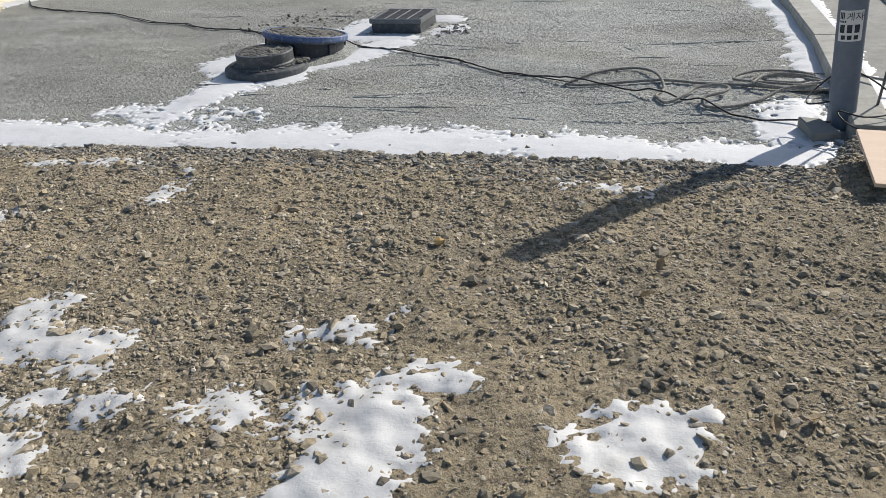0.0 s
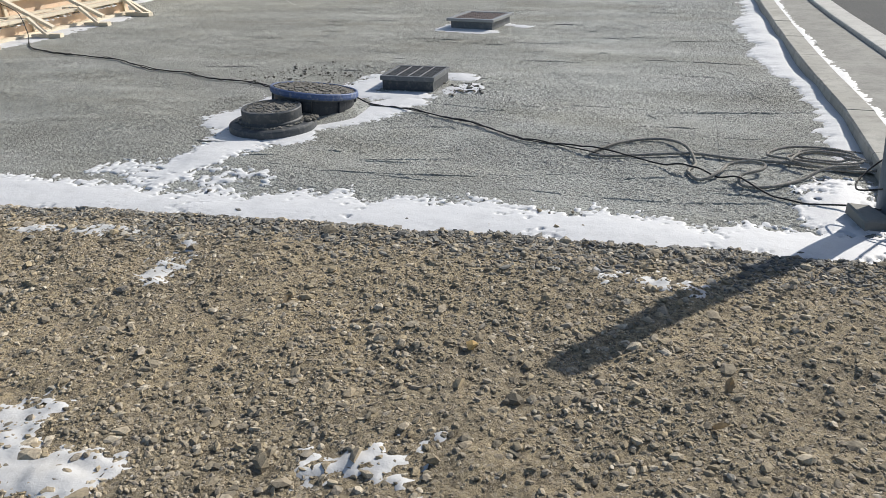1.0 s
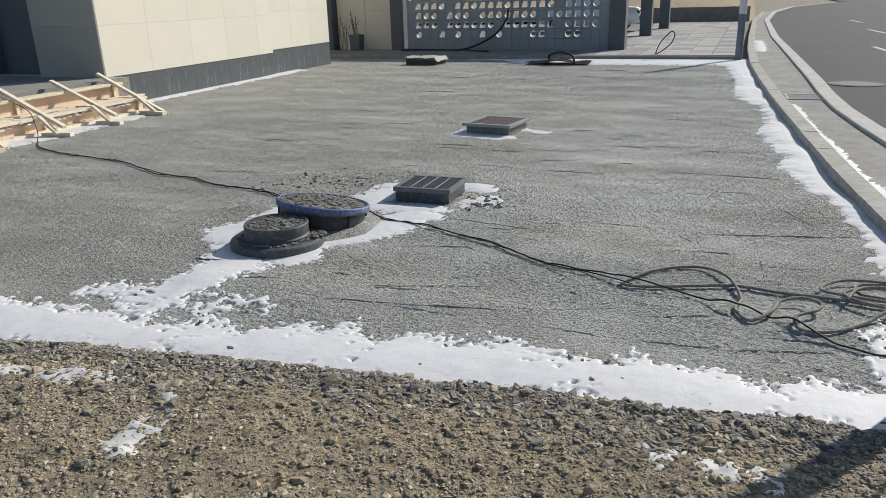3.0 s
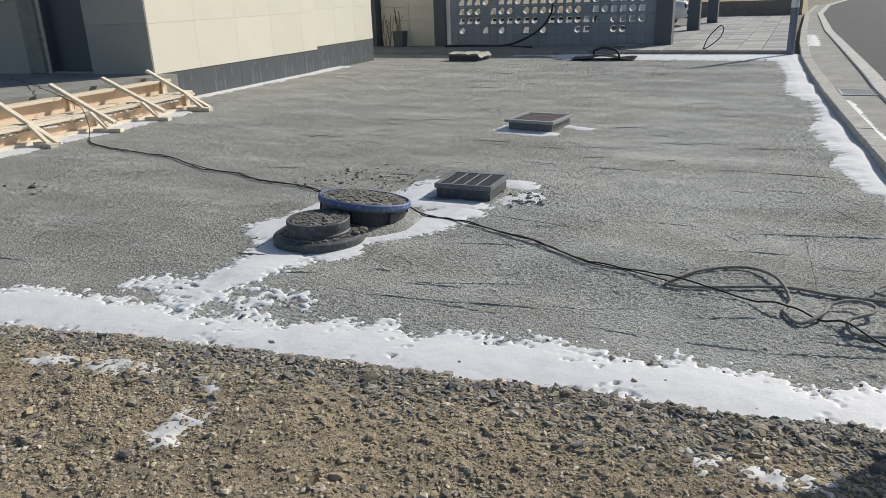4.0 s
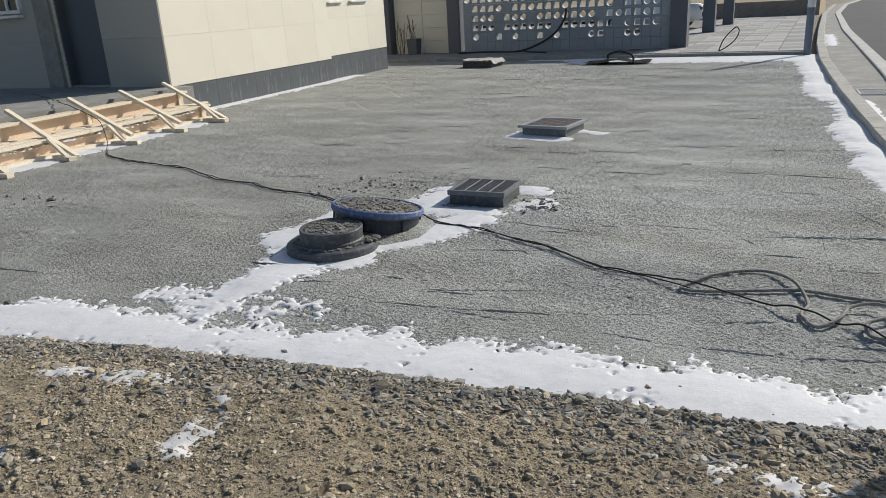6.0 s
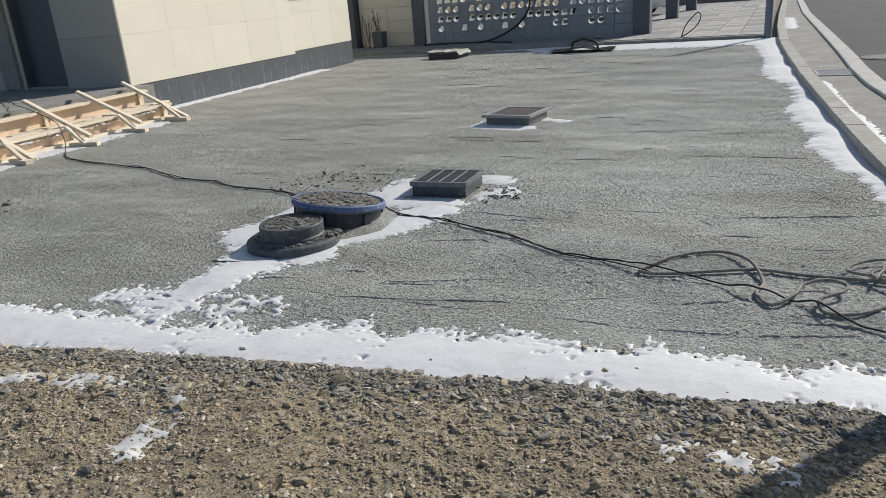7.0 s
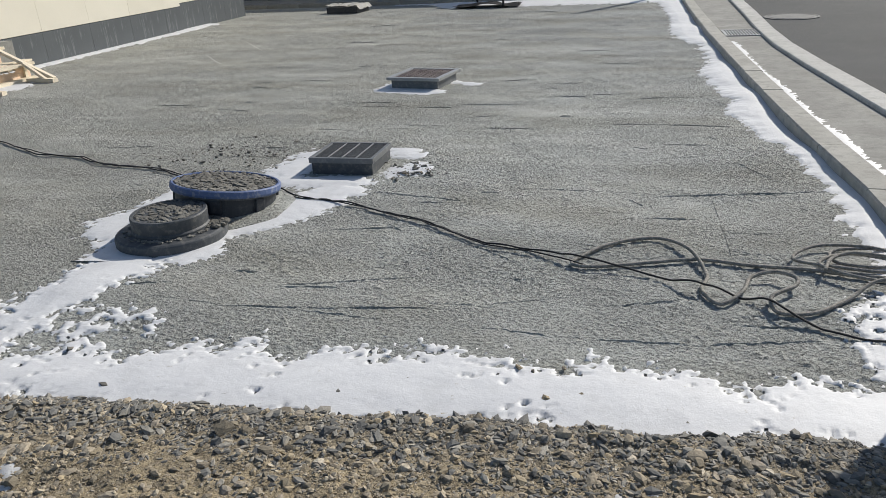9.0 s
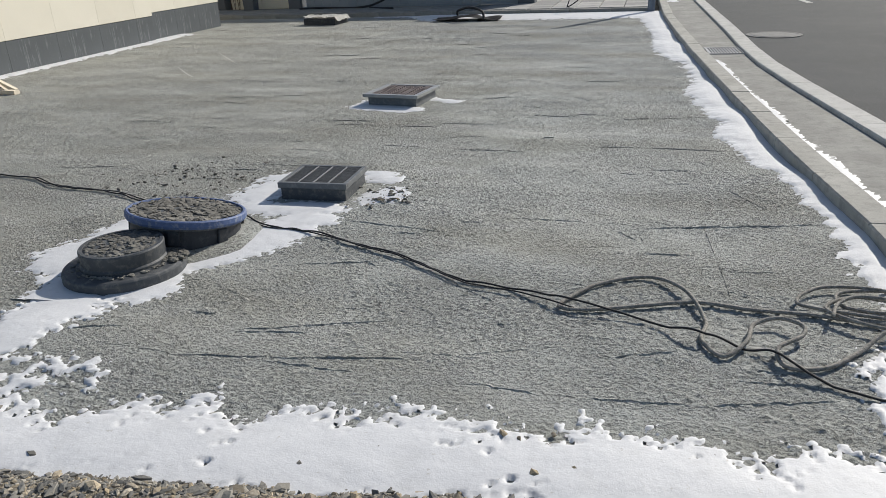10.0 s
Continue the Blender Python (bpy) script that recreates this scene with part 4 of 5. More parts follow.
def cables():
    z = 0.007
    run = [(-12.5, 9.6, 0.54), (-11, 8.9, 0.55), (-10.1, 8.35, 0.58), (-9.66, 8.2, 0.545), (-9.35, 8.22, 0.43), (-9.06, 8.13, 0.34), (-8.9, 8.04, 0.13), (-8.72, 7.86, z), (-8.2, 7.5, z), (-7.36, 7.28, z), (-6.5, 7.1, z), (-5.71, 6.77, z), (-5.2, 6.72, z), (-4.73, 6.55, z), (-4.2, 6.45, z),
           (-3.85, 6.3, z), (-3.4, 6.2, z + 0.02), (-2.94, 6.09, 0.03), (-2.66, 5.98, z), (-2.36, 5.94, z), (-1.71, 5.65, z), (-1.25, 5.42, z), (-0.88, 5.33, z), (-0.62, 5.2, 0.05), (-0.29, 5.08, z), (-0.05, 4.94, 0.045),
           (0.12, 4.90, z), (0.22, 4.86, 0.03), (0.27, 4.74, 0.04), (0.42, 4.67, z), (0.6, 4.60, z), (0.8, 4.56, 0.03), (0.93, 4.5, 0.05)]
    cord("power_cable", run, 0.0055, M["rubber"], "thin black power cable snaking across the slab", 0, 8, 0.05, 1)
    twin = [(x + 0.01, y + 0.02 + 0.014 * math.sin(3 * x), zz) for x, y, zz in run[7:17]]
    cord("power_cable", twin, 0.0045, M["rubber"], "second black cable beside the first", 0, 8, 0.04, 4)
    cord("power_cable", [(x, y - 0.014 - 0.016 * math.sin(4 * x), 0.012) for x, y, _ in run[17:24]], 0.0042, M["rubber"], "second black cable beside the first", 0, 8, 0.03, 7)
    loop = [(0.95, 5.2, 0.03), (0.7, 5.24, 0.012), (0.45, 5.29, 0.012), (0.2, 5.30, 0.012), (-0.05, 5.33, 0.012), (-0.3, 5.26, 0.012), (-0.55, 5.18, 0.011), (-0.68, 5.18, 0.011), (-0.68, 5.26, 0.011), (-0.52, 5.46, 0.011), (-0.27, 5.57, 0.014), (-0.1, 5.41, 0.03),
            (-0.02, 5.15, 0.012), (-0.05, 4.94, 0.011), (0.03, 4.81, 0.011), (0.13, 4.92, 0.03), (0.18, 5.1, 0.035), (0.29, 5.17, 0.045), (0.38, 5.1, 0.05), (0.36, 5.0, 0.04), (0.25, 4.88, 0.03), (0.27, 4.77, 0.012), (0.42, 4.79, 0.011), (0.58, 4.95, 0.012), (0.72, 5.1, 0.05), (0.9, 5.16, 0.06)]
    cord("rope", loop, 0.0092, M["rope"], "grey twisted rope lying in loose loops", 130, 10)
    rng = random.Random(12)
    coil = []
    for i in range(27):
        a = 2 * math.pi * i / 7.2
        r = 0.22 + 0.1 * math.sin(i * 0.75) + rng.uniform(-0.055, 0.055)
        coil.append((0.8 + 1.0 * r * math.cos(a) + 0.05 * math.sin(i * 0.4), 5.38 + 0.7 * r * math.sin(a) + 0.07 * math.sin(i * 0.23), 0.012 + 0.0012 * i + rng.uniform(0, 0.008)))
    cord("rope", coil, 0.0082, M["rope"], "heap of grey rope coiled beside the kerb", 130, 9)
    cord("power_cable", [(0.9, 4.42, 0.2), (0.8, 4.5, 0.16), (0.84, 4.62, 0.2), (1.0, 4.73, 0.28), (1.2, 4.64, 0.2), (1.22, 4.5, 0.13), (1.08, 4.4, 0.13), (0.95, 4.42, 0.15), (1.0, 4.3, 0.12), (1.15, 4.2, 0.11), (1.45, 4.25, 0.1), (1.8, 4.35, 0.1)], 0.0048, M["rubber"], "black cable wound round the foot of the pole")
    for k in range(4):
        cord("rope", [(1.1 + 0.28 * k, 5.25 - 0.1 * k, 0.12), (1.3 + 0.1 * k, 5.1 - 0.18 * k, 0.12), (1.7, 5.15 - 0.2 * k, 0.07), (2.0, 4.9, 0.12)], 0.008, M["rope"], "grey rope trailing over the kerb", 130)


cables()


# ---- pole with its sticker ----
def pole():
    R = 0.072
    p = thing("steel_pole", pose(1.0, 4.6, 0.0, 0, -4.6, 0), "blue-grey painted steel pole with a white sticker", "pole")
    part("shaft", lathe(bmesh.new(), [(R, -0.05), (R, 1.61), (R * 0.9, 1.63), (0.001, 1.64)], 32), M["steel"], p)

    def patch(w0, w1, z0, z1, r):
        b = bmesh.new()
        n = 14
        rows = [[b.verts.new((r * math.cos(a), r * math.sin(a), z)) for a in (math.radians(-98) + (w0 + (w1 - w0) * i / n) / R for i in range(n + 1))] for z in (z0, z1)]
        for i in range(n):
            b.faces.new((rows[0][i], rows[0][i + 1], rows[1][i + 1], rows[1][i]))
        return b

    s = part("sticker", patch(-0.06, 0.06, 0.495, 0.655, R + 0.002), M["sticker"], p, "white advertising sticker with dark lettering")
    for a, b, z0, z1 in ((-0.055, -0.03, 0.61, 0.645), (-0.055, -0.02, 0.593, 0.603), (-0.055, 0.05, 0.54, 0.582), (-0.045, 0.045, 0.505, 0.527)):
        for k in range(3):
            w = (b - a) / 3
            part("print_bar", patch(a + w * k + w * 0.12, a + w * (k + 0.8), z0, z1, R + 0.0035), M["ink"], s)
    word = bpy.data.curves.new("lettering", 'FONT')
    word.body, word.size, word.extrude = "\uac8c\uc790", 0.046, 0.0005
    word.materials.append(M["ink"])
    letters = new("lettering", word)
    letters.parent = s
    ang = math.radians(-98) + 0.016 / R
    letters.matrix_local = pose((R + 0.004) * math.cos(ang), (R + 0.004) * math.sin(ang), 0.608, 90, 0, math.degrees(ang) + 90) @ pose(-0.042, 0, 0)
    f = thing("concrete_footing", pose(0.87, 4.47, -0.015, 8, -10, 24), "broken concrete footing at the pole's base", "footing")
    b = box(bmesh.new(), 0.13, 0.16, 0.075, Matrix(), 0.012)
    for v in b.verts:
        v.co += Vector((nz(v.co.x, v.co.y, 9, 2), nz(v.co.y, v.co.z, 9, 3), nz(v.co.x, v.co.z, 9, 4))) * 0.05
    part("block", b, M["gutter"], f)
    r = thing("steel_rod", pose(1.17, 4.72, 0.0), "thin dark steel rod standing in the ground", "rod")
    part("bar", tube(bmesh.new(), glide([(0, 0, -0.1), (0.03, 0, 0.5), (0.055, 0.02, 1.2)], 6), 0.0075), M["grate"], r)
    w = thing("plywood_sheet", pose(1.47, 3.69, 0.175, 2, 1, 2), "pale plywood sheet lying on the gravel", "plywood")
    part("board", box(bmesh.new(), 0.95, 0.6, 0.018, Matrix(), 0.002), M["ply"], w)
    t = thing("white_string", pose(1.2, 4.6, 0.09), "loose white string by the pole", "string")
    part("cord", tube(bmesh.new(), glide([(0, 0, 0.3), (0.03, -0.1, 0.12), (0.02, -0.22, 0.03), (0.07, -0.4, 0.05), (0.02, -0.5, 0.05)], 8), 0.006, 6), M["sticker"], t)


pole()


# ---- snow ----
def blob(x, y, x0, y0, x1, y1, r):
    """How deep a spot lies inside a rounded stroke."""
    dx, dy = x1 - x0, y1 - y0
    t = min(max(((x - x0) * dx + (y - y0) * dy) / (dx * dx + dy * dy + 1e-9), 0), 1)
    return r - math.hypot(x - x0 - t * dx, y - y0 - t * dy)


def ragged(x, y, a=0.07):
    return a * (0.8 * nz(x, y, 3.1, 11) + 0.8 * nz(x, y, 8, 12) + 0.9 * nz(x, y, 19, 13) + 0.9 * nz(x, y, 38, 14) + 0.6 * nz(x, y, 75, 15))


def snow_sheet(label, x0, x1, y0, y1, step, depth, base, thick=0.013, slope=0.22, rough=0.085, look_of="snow"):
    """A drift: as thick as it lies deep inside its outline, thin and broken at its edge."""
    def inside(x, y):
        return depth(x, y) + ragged(x, y, rough)

    def top(x, y):
        s = inside(x, y)
        return base(x, y) + min(max(s * slope, -0.012), thick * (0.35 + 0.65 * ease(depth(x, y) / 0.2))) + (0.002 * nz(x, y, 7, 3) * ease(s / 0.1) if s > 0 else 0)

    b = bmesh.new()
    grid(b, x0, x1, y0, y1, step, top, lambda x, y: inside(x, y) > -0.035)
    tagged(part("snow", b, M[look_of], smooth=True), label, "snow", kind="stuff")


STRIP_TOP = [(-6.0, 3.1), (-4.8, 3.53), (-4.35, 3.8), (-3.9, 3.82), (-3.04, 3.82), (-2.52, 3.87), (-2.38, 4.04), (-2.1, 4.03), (-1.99, 4.12), (-1.8, 4.04), (-1.42, 4.13), (-1.0, 4.18), (-0.56, 4.2), (-0.42, 4.26), (-0.07, 4.22), (0.07, 4.16), (0.36, 4.27), (0.8, 4.32)]


def strip_depth(x, y):
    low, high = gravel_edge(x) - 0.12, along(STRIP_TOP, x)
    s = min(y - low, high - y)
    for q in ((-3.2, 3.9, -3.24, 4.4, 0.14), (-3.24, 4.4, -3.2, 4.8, 0.22), (-3.8, 4.02, -3.56, 4.2, 0.045), (0.72, 4.35, 0.78, 4.9, 0.17)):
        s = max(s, blob(x, y, *q))
    s -= 0.05 * ease((blob(x, y, -3.05, 4.1, -2.75, 4.12, 0.22)) / 0.1)
    mottle = blob(x, y, -3.2, 4.05, -2.82, 4.08, 0.24)
    return max(s, min(mottle, 0.0) + 0.13 * nz(x, y, 13, 41) + 0.05 * nz(x, y, 40, 42) - 0.015 if mottle > -0.1 else s)


def manhole_depth(x, y):
    s = max(blob(x, y, *q) for q in ((-3.27, 4.75, -3.27, 5.0, 0.27), (-3.0, 5.05, -3.3, 4.95, 0.22), (-3.62, 5.3, -3.6, 5.5, 0.27), (-3.68, 5.5, -3.66, 6.0, 0.15), (-2.95, 5.35, -2.6, 5.8, 0.17), (-2.62, 5.85, -2.48, 6.2, 0.19),
                                     (-2.95, 6.35, -2.45, 6.35, 0.16), (-3.08, 6.6, -3.05, 7.05, 0.19), (-2.2, 6.68, -2.1, 6.78, 0.11), (-2.36, 7.28, -2.3, 7.1, 0.1)))
    return s + 0.02


def kerb_depth(x, y):
    w = along([(4.6, 0.2), (5.7, 0.17), (6.1, 0.17), (6.45, 0.1), (6.9, 0.08), (7.3, 0.13), (7.5, 0.11), (7.8, 0.2), (8.2, 0.27), (8.6, 0.26), (8.72, 0.37), (9.0, 0.3), (9.4, 0.29), (10.05, 0.27), (10.25, 0.36), (10.9, 0.35),
               (11.3, 0.18), (11.7, 0.16), (13.1, 0.17), (13.5, 0.3), (14.5, 0.46), (15.4, 0.35), (16.4, 0.36), (19, 0.42), (20.5, 0.6)], y)
    finger = 0.045 * nz(x * 0.3, y, 3.6, 31) + 0.04 * nz(x * 0.25, y, 9, 33) + 0.03 * nz(x * 0.25, y, 21, 35)
    return min(kerb_x(y) + 0.1 - x, x - kerb_x(y) + w + 0.045 + finger)


snow_sheet("white snow strip along the edge of the gravel", -6.0, 1.0, 2.9, 5.1, 0.013, strip_depth, lambda x, y: slab_z(x, y) + 0.003, 0.014, 0.34, 0.12)
snow_sheet("white snow lying round the manholes and drain box", -4.1, -1.9, 4.75, 7.3, 0.02, manhole_depth, slab_z, 0.015, 0.2, 0.08)
snow_sheet("snow lying along the kerb", -0.9, 1.1, 5.2, 21.1, 0.024, kerb_depth, slab_z, 0.02, 0.3, 0.06)
snow_sheet("snow lying round the low drain box", -3.7, -2.3, 9.5, 10.6, 0.025, lambda x, y: max(blob(x, y, -3.45, 9.8, -2.85, 9.68, 0.17), blob(x, y, -2.72, 10.25, -2.45, 10.15, 0.1), blob(x, y, -3.5, 9.9, -3.5, 10.1, 0.1)), slab_z, 0.015, 0.3, 0.05)
snow_sheet("snow lying along the foot of the step", -7.3, 0.0, 19.2, 21.15, 0.05, lambda x, y: min(21.3 - y, y - 20.1 + 0.5 * ease((x + 7) / 2) - 0.5 * ease(-x - 5.4)) - 0.25 * ease((-x - 5.5) / 1.0), slab_z, 0.02, 0.3, 0.16)
snow_sheet("snow lying along the foot of the building", -11.4, -9.6, 10.8, 20.0, 0.05, lambda x, y: blob(x, y, -10.32, 11.2, -10.6, 15.8, 0.17) if y < 15.85 else blob(x, y, -10.7, 16, -10.75, 17.4, 0.24), slab_z, 0.03, 0.3, 0.1)
snow_sheet("thin snow lying under the formwork", -10.0, -8.2, 4.2, 10.6, 0.04, lambda x, y: blob(x, y, -9.22, 10.0, -8.85, 4.5, 0.32), slab_z, 0.015, 0.3, 0.12)
snow_sheet("thin snow lying between the formwork panels", -9.85, -9.0, 4.6, 10.5, 0.03, lambda x, y: blob(x, y, -9.55, 10.1, -9.17, 4.9, 0.2), lambda x, y: 0.19, 0.02, 0.3, 0.14)
snow_sheet("thin snow lying on the gutter beside the kerb", 0.2, 1.6, 4.8, 13, 0.03, lambda x, y: min(x - kerb_x(y) - 0.17, kerb_x(y) + 0.29 + 0.04 * nz(x, y, 1.1, 7) - x), lambda x, y: 0.046, 0.01, 0.3, 0.045)
snow_sheet("snow patch on the gutter by the far post", 0.0, 0.9, 22, 30, 0.05, lambda x, y: blob(x, y, 0.25, 23.5, 0.2, 28, 0.16), lambda x, y: 0.046, 0.012, 0.3, 0.1)


def gravel_snow(x, y):
    return 0.012 + max(blob(x, y, *q) for q in ((-0.4, 1.18, -0.41, 1.47, 0.17), (-0.56, 1.5, -0.38, 1.55, 0.07), (-0.36, 1.66, -0.27, 1.71, 0.045), (0.24, 1.56, 0.36, 1.64, 0.115), (0.37, 1.55, 0.38, 1.68, 0.045), (-1.78, 1.48, -1.45, 1.52, 0.11), (-1.45, 1.4, -1.38, 1.43, 0.06),
                                        (-1.55, 1.14, -1.4, 1.27, 0.055), (-1.34, 1.06, -1.42, 1.1, 0.05), (-1.22, 1.29, -1.2, 1.3, 0.035), (-0.93, 1.38, -0.79, 1.41, 0.035), (-0.82, 1.8, -0.62, 1.9, 0.035), (-1.92, 1.62, -1.8, 1.71, 0.05),
                                        (-0.1, 3.29, 0.02, 3.27, 0.055), (-0.3, 3.3, -0.27, 3.28, 0.035), (-0.56, 3.27, -0.45, 3.27, 0.025), (-2.24, 2.82, -2.16, 2.64, 0.045), (-2.25, 3.02, -2.2, 2.92, 0.04), (-2.97, 3.03, -2.86, 3.06, 0.045), (-2.72, 3.08, -2.66, 3.06, 0.04), (-3.25, 2.95, -3.15, 3.0, 0.04), (-2.95, 2.2, -2.8, 2.3, 0.06)))


snow_sheet("thawing snow patches among the gravel", -3.6, 0.7, 0.8, 3.5, 0.016, gravel_snow, gravel_z, 0.011, 0.2, 0.085, "thin_snow")


# ---- loose stones, clods, trowel ridges ----
def rock_form(rng):
    """Corners of a squat broken stone of unit size."""
    g = (1 + 5 ** 0.5) / 2
    c = [Vector(v).normalized() for v in ((-1, g, 0), (1, g, 0), (-1, -g, 0), (1, -g, 0), (0, -1, g), (0, 1, g), (0, -1, -g), (0, 1, -g), (g, 0, -1), (g, 0, 1), (-g, 0, -1), (-g, 0, 1))]
    sx, sy, sz = rng.uniform(0.9, 1.7), rng.uniform(0.65, 1.1), rng.uniform(0.4, 0.8)
    return [Vector((v.x * sx, v.y * sy, v.z * sz)) * rng.uniform(0.55, 1.3) for v in c]


ICO = [(0, 11, 5), (0, 5, 1), (0, 1, 7), (0, 7, 10), (0, 10, 11), (1, 5, 9), (5, 11, 4), (11, 10, 2), (10, 7, 6), (7, 1, 8), (3, 9, 4), (3, 4, 2), (3, 2, 6), (3, 6, 8), (3, 8, 9), (4, 9, 5), (2, 4, 11), (6, 2, 10), (8, 6, 7), (9, 8, 1)]


def scatter(label, name, n, seed, spot, size, material, floor, parent=None):
    """Many loose bits, joined into one mesh."""
    rng = random.Random(seed)
    shapes = [np.array([tuple(v) for v in rock_form(rng)]) for _ in range(40)]
    gen = np.random.RandomState(seed)
    verts, done = [], 0
    while done < n:
        p = spot(rng)
        if p is None:
            continue
        x, y = p
        s = size(rng, x, y)
        a = gen.uniform(0, 6.283)
        ca, sa = math.cos(a), math.sin(a)
        w = shapes[done % 40] @ np.array([[ca, sa, 0], [-sa, ca, 0], [0, 0, 1]]) * s
        verts.append(w + np.array([x, y, floor(x, y) + s * 0.12]))
        done += 1
    faces = [(a + 12 * i, b + 12 * i, c + 12 * i) for i in range(n) for a, b, c in ICO]
    me = bpy.data.meshes.new(name)
    me.from_pydata(np.concatenate(verts).tolist(), [], faces)
    me.materials.append(material)
    ob = new(name, me)
    if parent:
        ob.parent = parent
    return tagged(ob, label, name.replace("_", " "), kind="stuff")


def gravel_spot(rng):
    x, y = rng.uniform(-5.0, 2.0), rng.uniform(0.75, 4.9)
    d = gravel_edge(x) - y
    if d < -0.06 or abs(x - 0.0) > 1.5 + y * 0.95:
        return None
    if d < 0.42 + 0.2 * nz(x, y, 2.2, 51) and rng.random() < 0.8 - 1.1 * max(0.0, d - 0.1):
        return None
    bare = nz(x, y, 0.9, 0) + 0.5 * nz(x, y, 3.3, 21)
    if rng.random() < max(0.0, 1.0 * bare + 0.2) and d > 0.3:
        return None
    return x, y


def gravel_size(rng, x, y):
    d = gravel_edge(x) - y
    return min(0.026, 0.0048 * math.exp(rng.gauss(0.0 if d > 0.5 else 0.25, 0.52)))


scatter("loose grey and brown gravel over the dirt", "gravel", 76000, 3, gravel_spot, gravel_size, M["stones"], gravel_z)


def rim_spot(rng):
    x = rng.uniform(-4.6, 1.9)
    d = rng.uniform(-0.05, 0.85)
    if d > (0.2 + 0.4 * rng.random()) * (1 + 0.6 * nz(x, gravel_edge(x) - d, 2.2, 51)):
        return None
    return x, gravel_edge(x) - d


scatter("grey stone chippings along the edge of the slab", "chippings", 17000, 9, rim_spot, lambda r, x, y: min(0.028, 0.0056 * math.exp(r.gauss(0.05, 0.52))), M["grey_stones"], gravel_z)


def slab_spot(rng):
    k = rng.random()
    if k < 0.22:
        x, y = rng.uniform(-5, 0.8), 0
        y = gravel_edge(x) + abs(rng.gauss(0.05, 0.14))
    elif k < 0.5:
        x, y = rng.gauss(-2.08, 0.12), rng.gauss(6.72, 0.12)
    elif k < 0.97:
        x, y = rng.gauss(-3.75, 0.42), rng.gauss(6.95, 0.27)
    else:
        x, y = rng.gauss(-7.0, 0.28), rng.gauss(5.7, 0.13)
    return x, y


scatter("scattered clods and stones on the slab", "clods", 460, 6, slab_spot, lambda r, x, y: 0.004 + (0.034 if x < -5.4 else 0.016) * r.random() ** 3, M["crumbs"], lambda x, y: slab_z(x, y) + 0.008)


def ridges():
    """Thin ragged ridges that the trowel left in the slab."""
    rng = random.Random(15)
    marks = [(-2.44, 4.38, -1.05, 4.62), (-2.31, 4.64, -1.49, 4.93), (-3.24, 4.42, -2.73, 4.6), (-2.37, 5.42, -1.7, 5.6), (-2.23, 6.2, -1.43, 6.08), (-0.41, 6.35, 0.79, 6.55), (-0.5, 4.73, -0.12, 4.85), (-0.61, 9.36, 0.07, 9.44), (0.07, 9.44, 0.45, 8.8),
             (-1.1, 10.42, -0.9, 10.24), (-5.64, 4.01, -4.77, 4.14), (-5.37, 7.02, -4.67, 7.19), (0.0, 4.66, 0.44, 4.68), (-0.47, 6.31, -0.33, 6.12), (-3.58, 11.18, -2.9, 11.1), (-1.9, 5.62, -1.75, 5.5),
             (0.05, 8.0, 0.3, 7.52), (0.22, 7.22, 0.52, 6.7), (0.05, 6.44, 0.12, 5.36), (-1.69, 7.86, -1.04, 6.9), (-0.66, 7.58, -0.49, 7.21), (-0.34, 6.28, -0.3, 6.09), (-1.2, 5.33, -1.01, 5.2), (-0.34, 7.19, 0.19, 7.34), (-1.01, 4.97, -0.89, 4.99), (-1.1, 4.65, -0.65, 4.81)]
    for i in range(200):
        y = 4.4 + 15 * rng.random() ** 1.4
        x = rng.uniform(-1.5 - 0.55 * y, kerb_x(y) - 0.6)
        ln = rng.uniform(0.12, 0.75)
        tilt = rng.gauss(0.02, 0.1)
        if math.hypot(x + 3, y - 5.7) > 1.0:
            marks.append((x, y, x + ln, y + tilt * ln))
    b = bmesh.new()
    for i, (x0, y0, x1, y1) in enumerate(marks):
        n = max(8, int(math.hypot(x1 - x0, y1 - y0) / 0.012))
        prev = None
        hgt = 0.011 if i < 16 else 0.008 if i < 26 else 0.004 + 0.009 * rng.random() ** 1.6
        for k in range(n + 1):
            t = k / n
            x, y = x0 + (x1 - x0) * t, y0 + (y1 - y0) * t + 0.012 * nz(t * 9, i, 1, 2) + 0.004 * nz(x0 + t * 60, i, 1, 4)
            h = hgt * math.sin(math.pi * t) ** 0.4 * (0.5 + 0.7 * abs(nz(x, y, 40, i)) + 0.5 * nz(x, y, 6, i))
            z = slab_z(x, y) - 0.002
            row = [b.verts.new(p) for p in ((x, y - 0.007, z), (x, y - 0.001, z + h), (x, y + 0.012, z))]
            if prev:
                b.faces.new((prev[0], prev[1], row[1], row[0]))
                b.faces.new((prev[1], prev[2], row[2], row[1]))
            prev = row
    tagged(part("trowel_ridges", b, M["slab"]), "ragged ridges left by the trowel in the concrete", "concrete ridges", kind="stuff")


ridges()


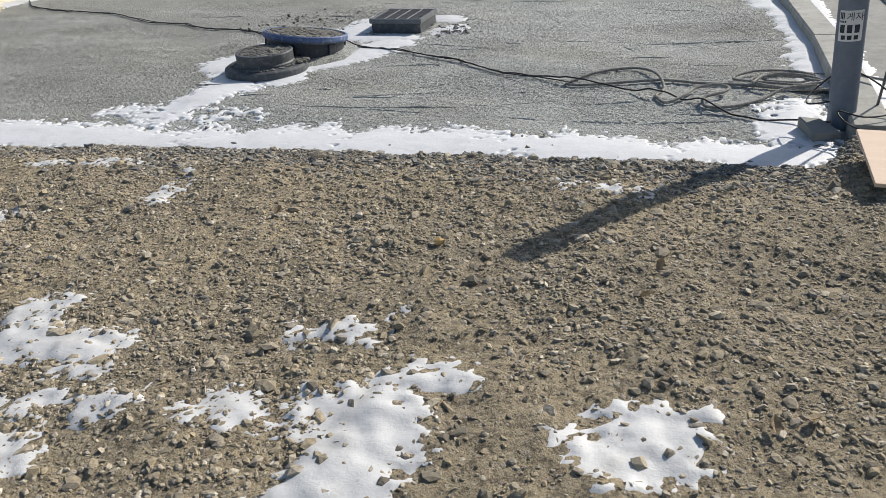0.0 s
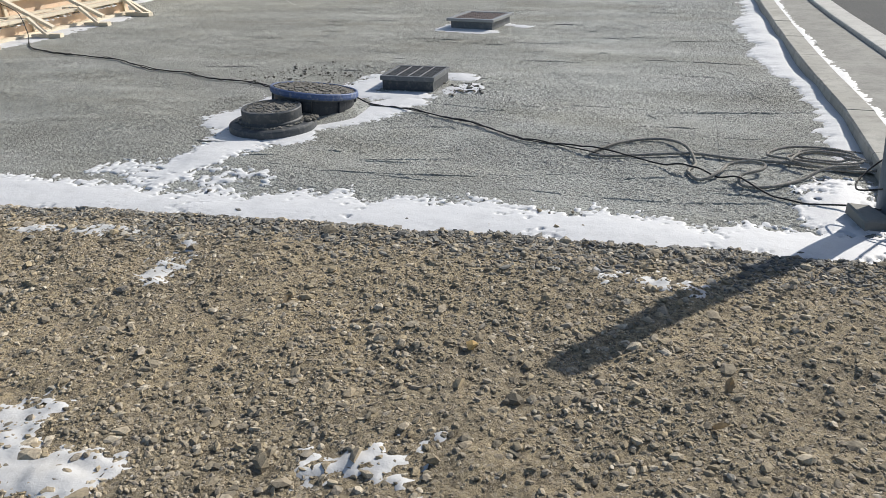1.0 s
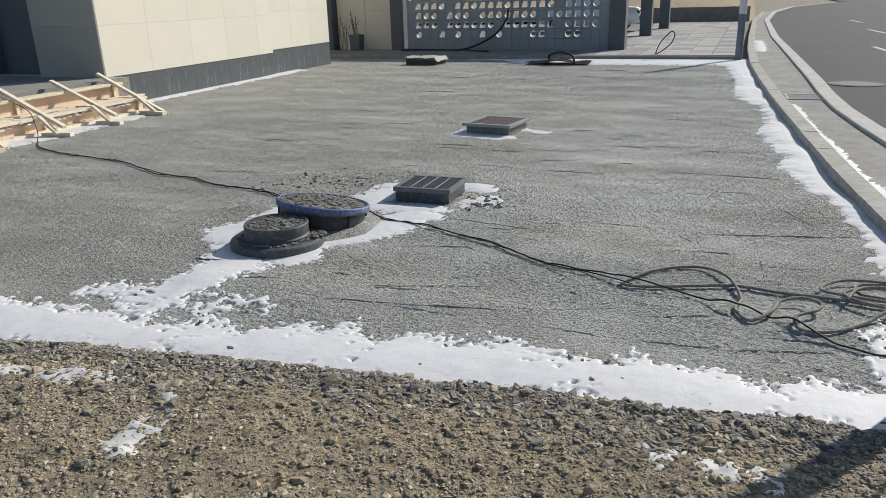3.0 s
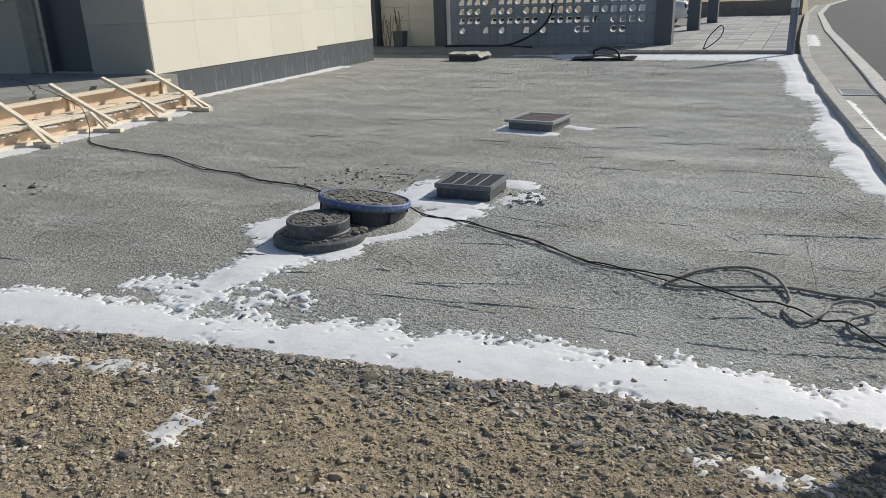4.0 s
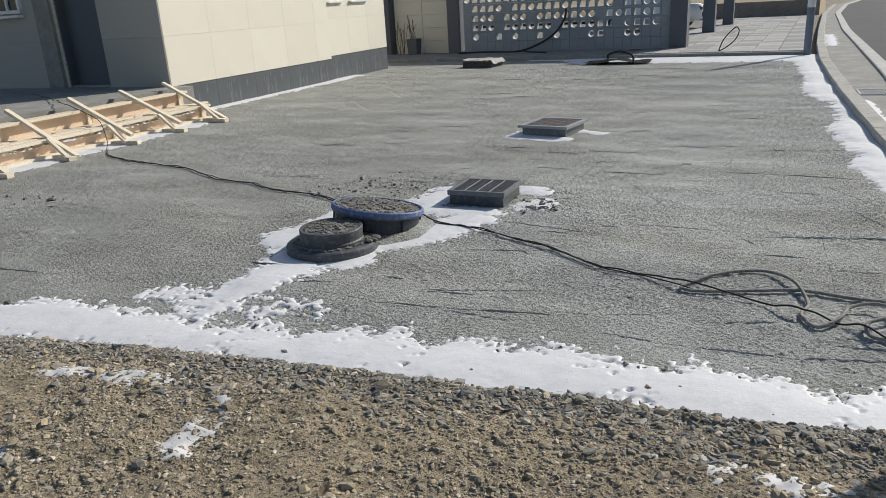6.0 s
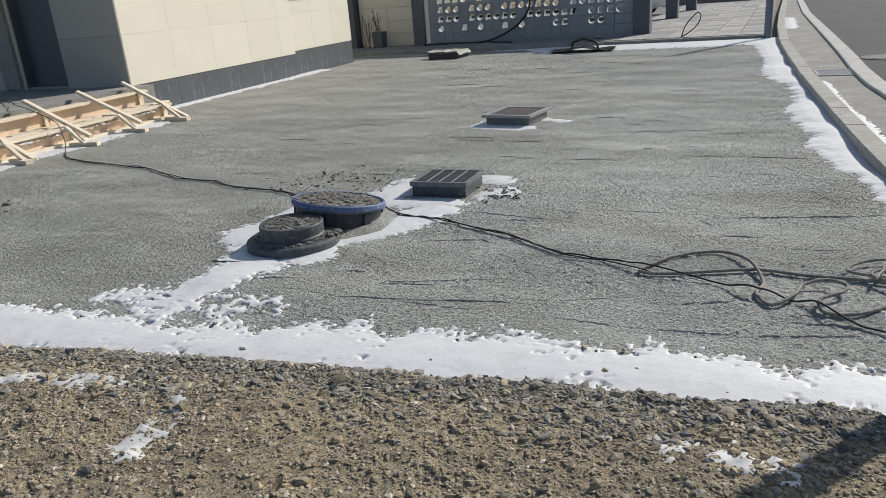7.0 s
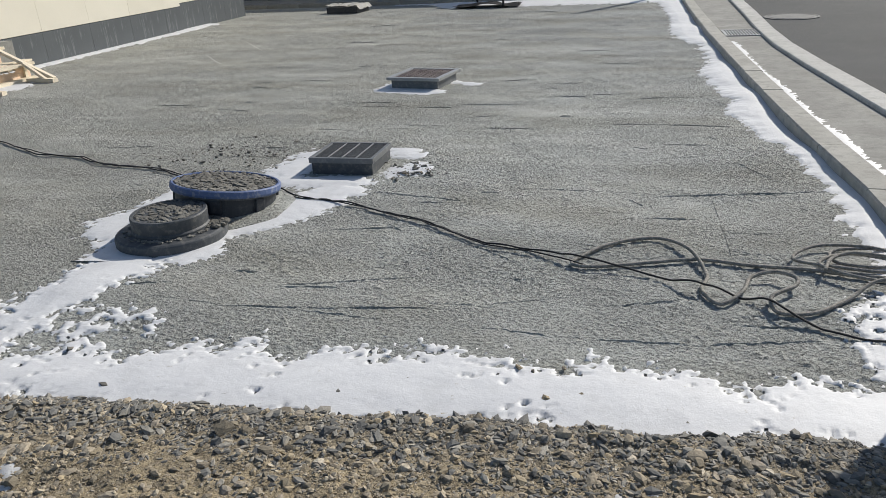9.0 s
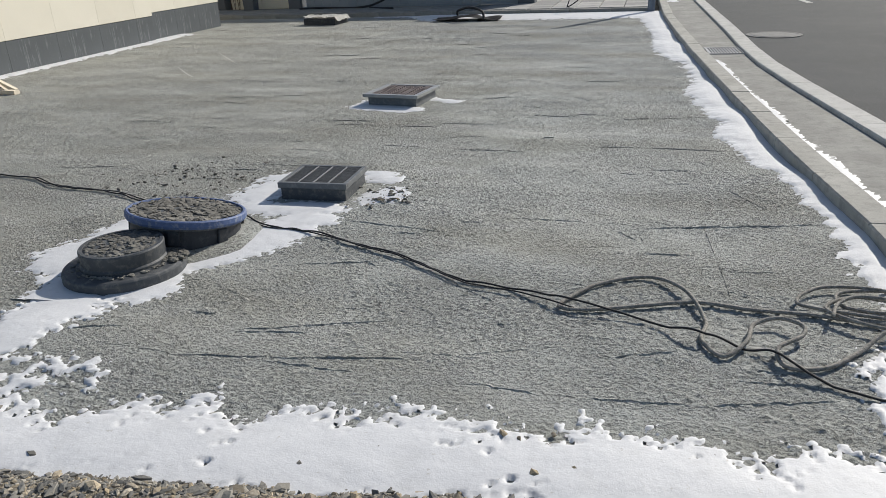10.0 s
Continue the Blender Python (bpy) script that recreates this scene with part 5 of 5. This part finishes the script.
def dust_streaks():
    b = bmesh.new()
    for x0, y0, x1, y1 in ((-7.74, 12.64, -6.85, 11.7), (-7.95, 14.3, -6.95, 13.1)):
        n = 24
        prev = None
        d = Vector((y1 - y0, x0 - x1, 0)).normalized()
        for k in range(n + 1):
            t = k / n
            p = Vector((x0 + (x1 - x0) * t, y0 + (y1 - y0) * t, 0))
            w = 0.013 * math.sin(math.pi * t) ** 0.5 * (0.7 + 0.6 * abs(nz(t * 12, x0, 1, 3))) + 0.002
            row = [b.verts.new(p + d * s * w + Vector((0, 0, slab_z(p.x, p.y) + 0.006))) for s in (-1, 1)]
            if prev:
                b.faces.new((prev[0], prev[1], row[1], row[0]))
            prev = row
    tagged(part("dust_streaks", b, M["strip"]), "pale streaks of cement dust on the slab", "dust", kind="stuff")


dust_streaks()


def big_stones():
    """Larger stones of the gravel, one by one."""
    rng = random.Random(31)
    ground = bpy.data.objects["ground"]
    forms = []
    for i in range(24):
        me = bpy.data.meshes.new("stone")
        me.from_pydata([tuple(v) for v in rock_form(rng)], [], ICO)
        me.materials.append(M["stone"])
        forms.append(me)
    n = 0
    while n < 290:
        x, y = rng.uniform(-3.4, 1.3), rng.uniform(1.0, 3.95)
        d = gravel_edge(x) - y
        if d < 0.02 or abs(x) > 1.3 + 0.7 * y or (rng.random() > 0.35 and not (-1.6 < x < 0.3 and 1.5 < y < 2.1) and d > 0.7):
            continue
        s = min(0.036, 0.015 * math.exp(rng.gauss(0, 0.33)))
        o = part("stone", forms[n % 24], None, ground)
        o.matrix_local = pose(x, y, gravel_z(x, y) + s * 0.2, rng.uniform(-15, 15), rng.uniform(-15, 15), rng.uniform(0, 360)) @ Matrix.Diagonal((s, s, s, 1))
        n += 1
    for x, y, s in ((-0.64, 3.93, 0.032), (-0.51, 3.98, 0.024), (-2.62, 3.46, 0.03), (-0.78, 4.13, 0.02), (-0.72, 4.11, 0.018), (-0.6, 4.16, 0.016), (-2.07, 6.72, 0.03), (-2.12, 6.6, 0.025), (-2.0, 6.63, 0.024)):
        o = thing("rock", pose(x, y, slab_z(x, y) + 0.012, 0, 0, 70 * s * 100), "small broken stone lying on the snow", "rock", "rocks on the slab")
        part("lump", forms[int(s * 1000) % 24], None, o).scale = (0.7 * s, 0.7 * s, 0.7 * s)


big_stones()


LITTER = [(-0.63, 2.53), (0.23, 2.53), (0.6, 1.75), (0.7, 1.8), (0.21, 2.3), (-1.45, 2.62)]


def litter():
    """A few odd things lying on the gravel."""
    rng = random.Random(5)
    o = thing("ochre_pebble", pose(LITTER[0][0], LITTER[0][1], gravel_z(*LITTER[0]) + 0.012, 10, 5, 30), "ochre yellow stone lying in the gravel", "rock")
    me = bpy.data.meshes.new("lump")
    me.from_pydata([tuple(v) for v in rock_form(rng)], [], ICO)
    me.materials.append(M["ochre"])
    part("lump", me, None, o).scale = (0.02, 0.02, 0.02)
    for x, y in LITTER[1:]:
        leaf = thing("dry_leaf", pose(x, y, gravel_z(x, y) + 0.014, rng.uniform(-30, 30), rng.uniform(-30, 30), rng.uniform(0, 360)), "curled dry leaf lying on the gravel", "leaf", "dry leaves")
        b = bmesh.new()
        spine = [(-0.03, 0.0, 0.004), (-0.012, 0, 0.0), (0.01, 0, 0.002), (0.032, 0, 0.012)]
        wide = [0.002, 0.013, 0.014, 0.001]
        rows = [[b.verts.new((px, s * w, pz + (0.011 if s else 0) * w / 0.014)) for s in (-1, 0, 1)] for (px, _, pz), w in zip(spine, wide)]
        for p, q in zip(rows, rows[1:]):
            for i in range(2):
                b.faces.new((p[i], p[i + 1], q[i + 1], q[i]))
        bmesh.ops.solidify(b, geom=list(b.faces), thickness=0.0012)
        part("blade", b, M["leaf"], leaf)


litter()
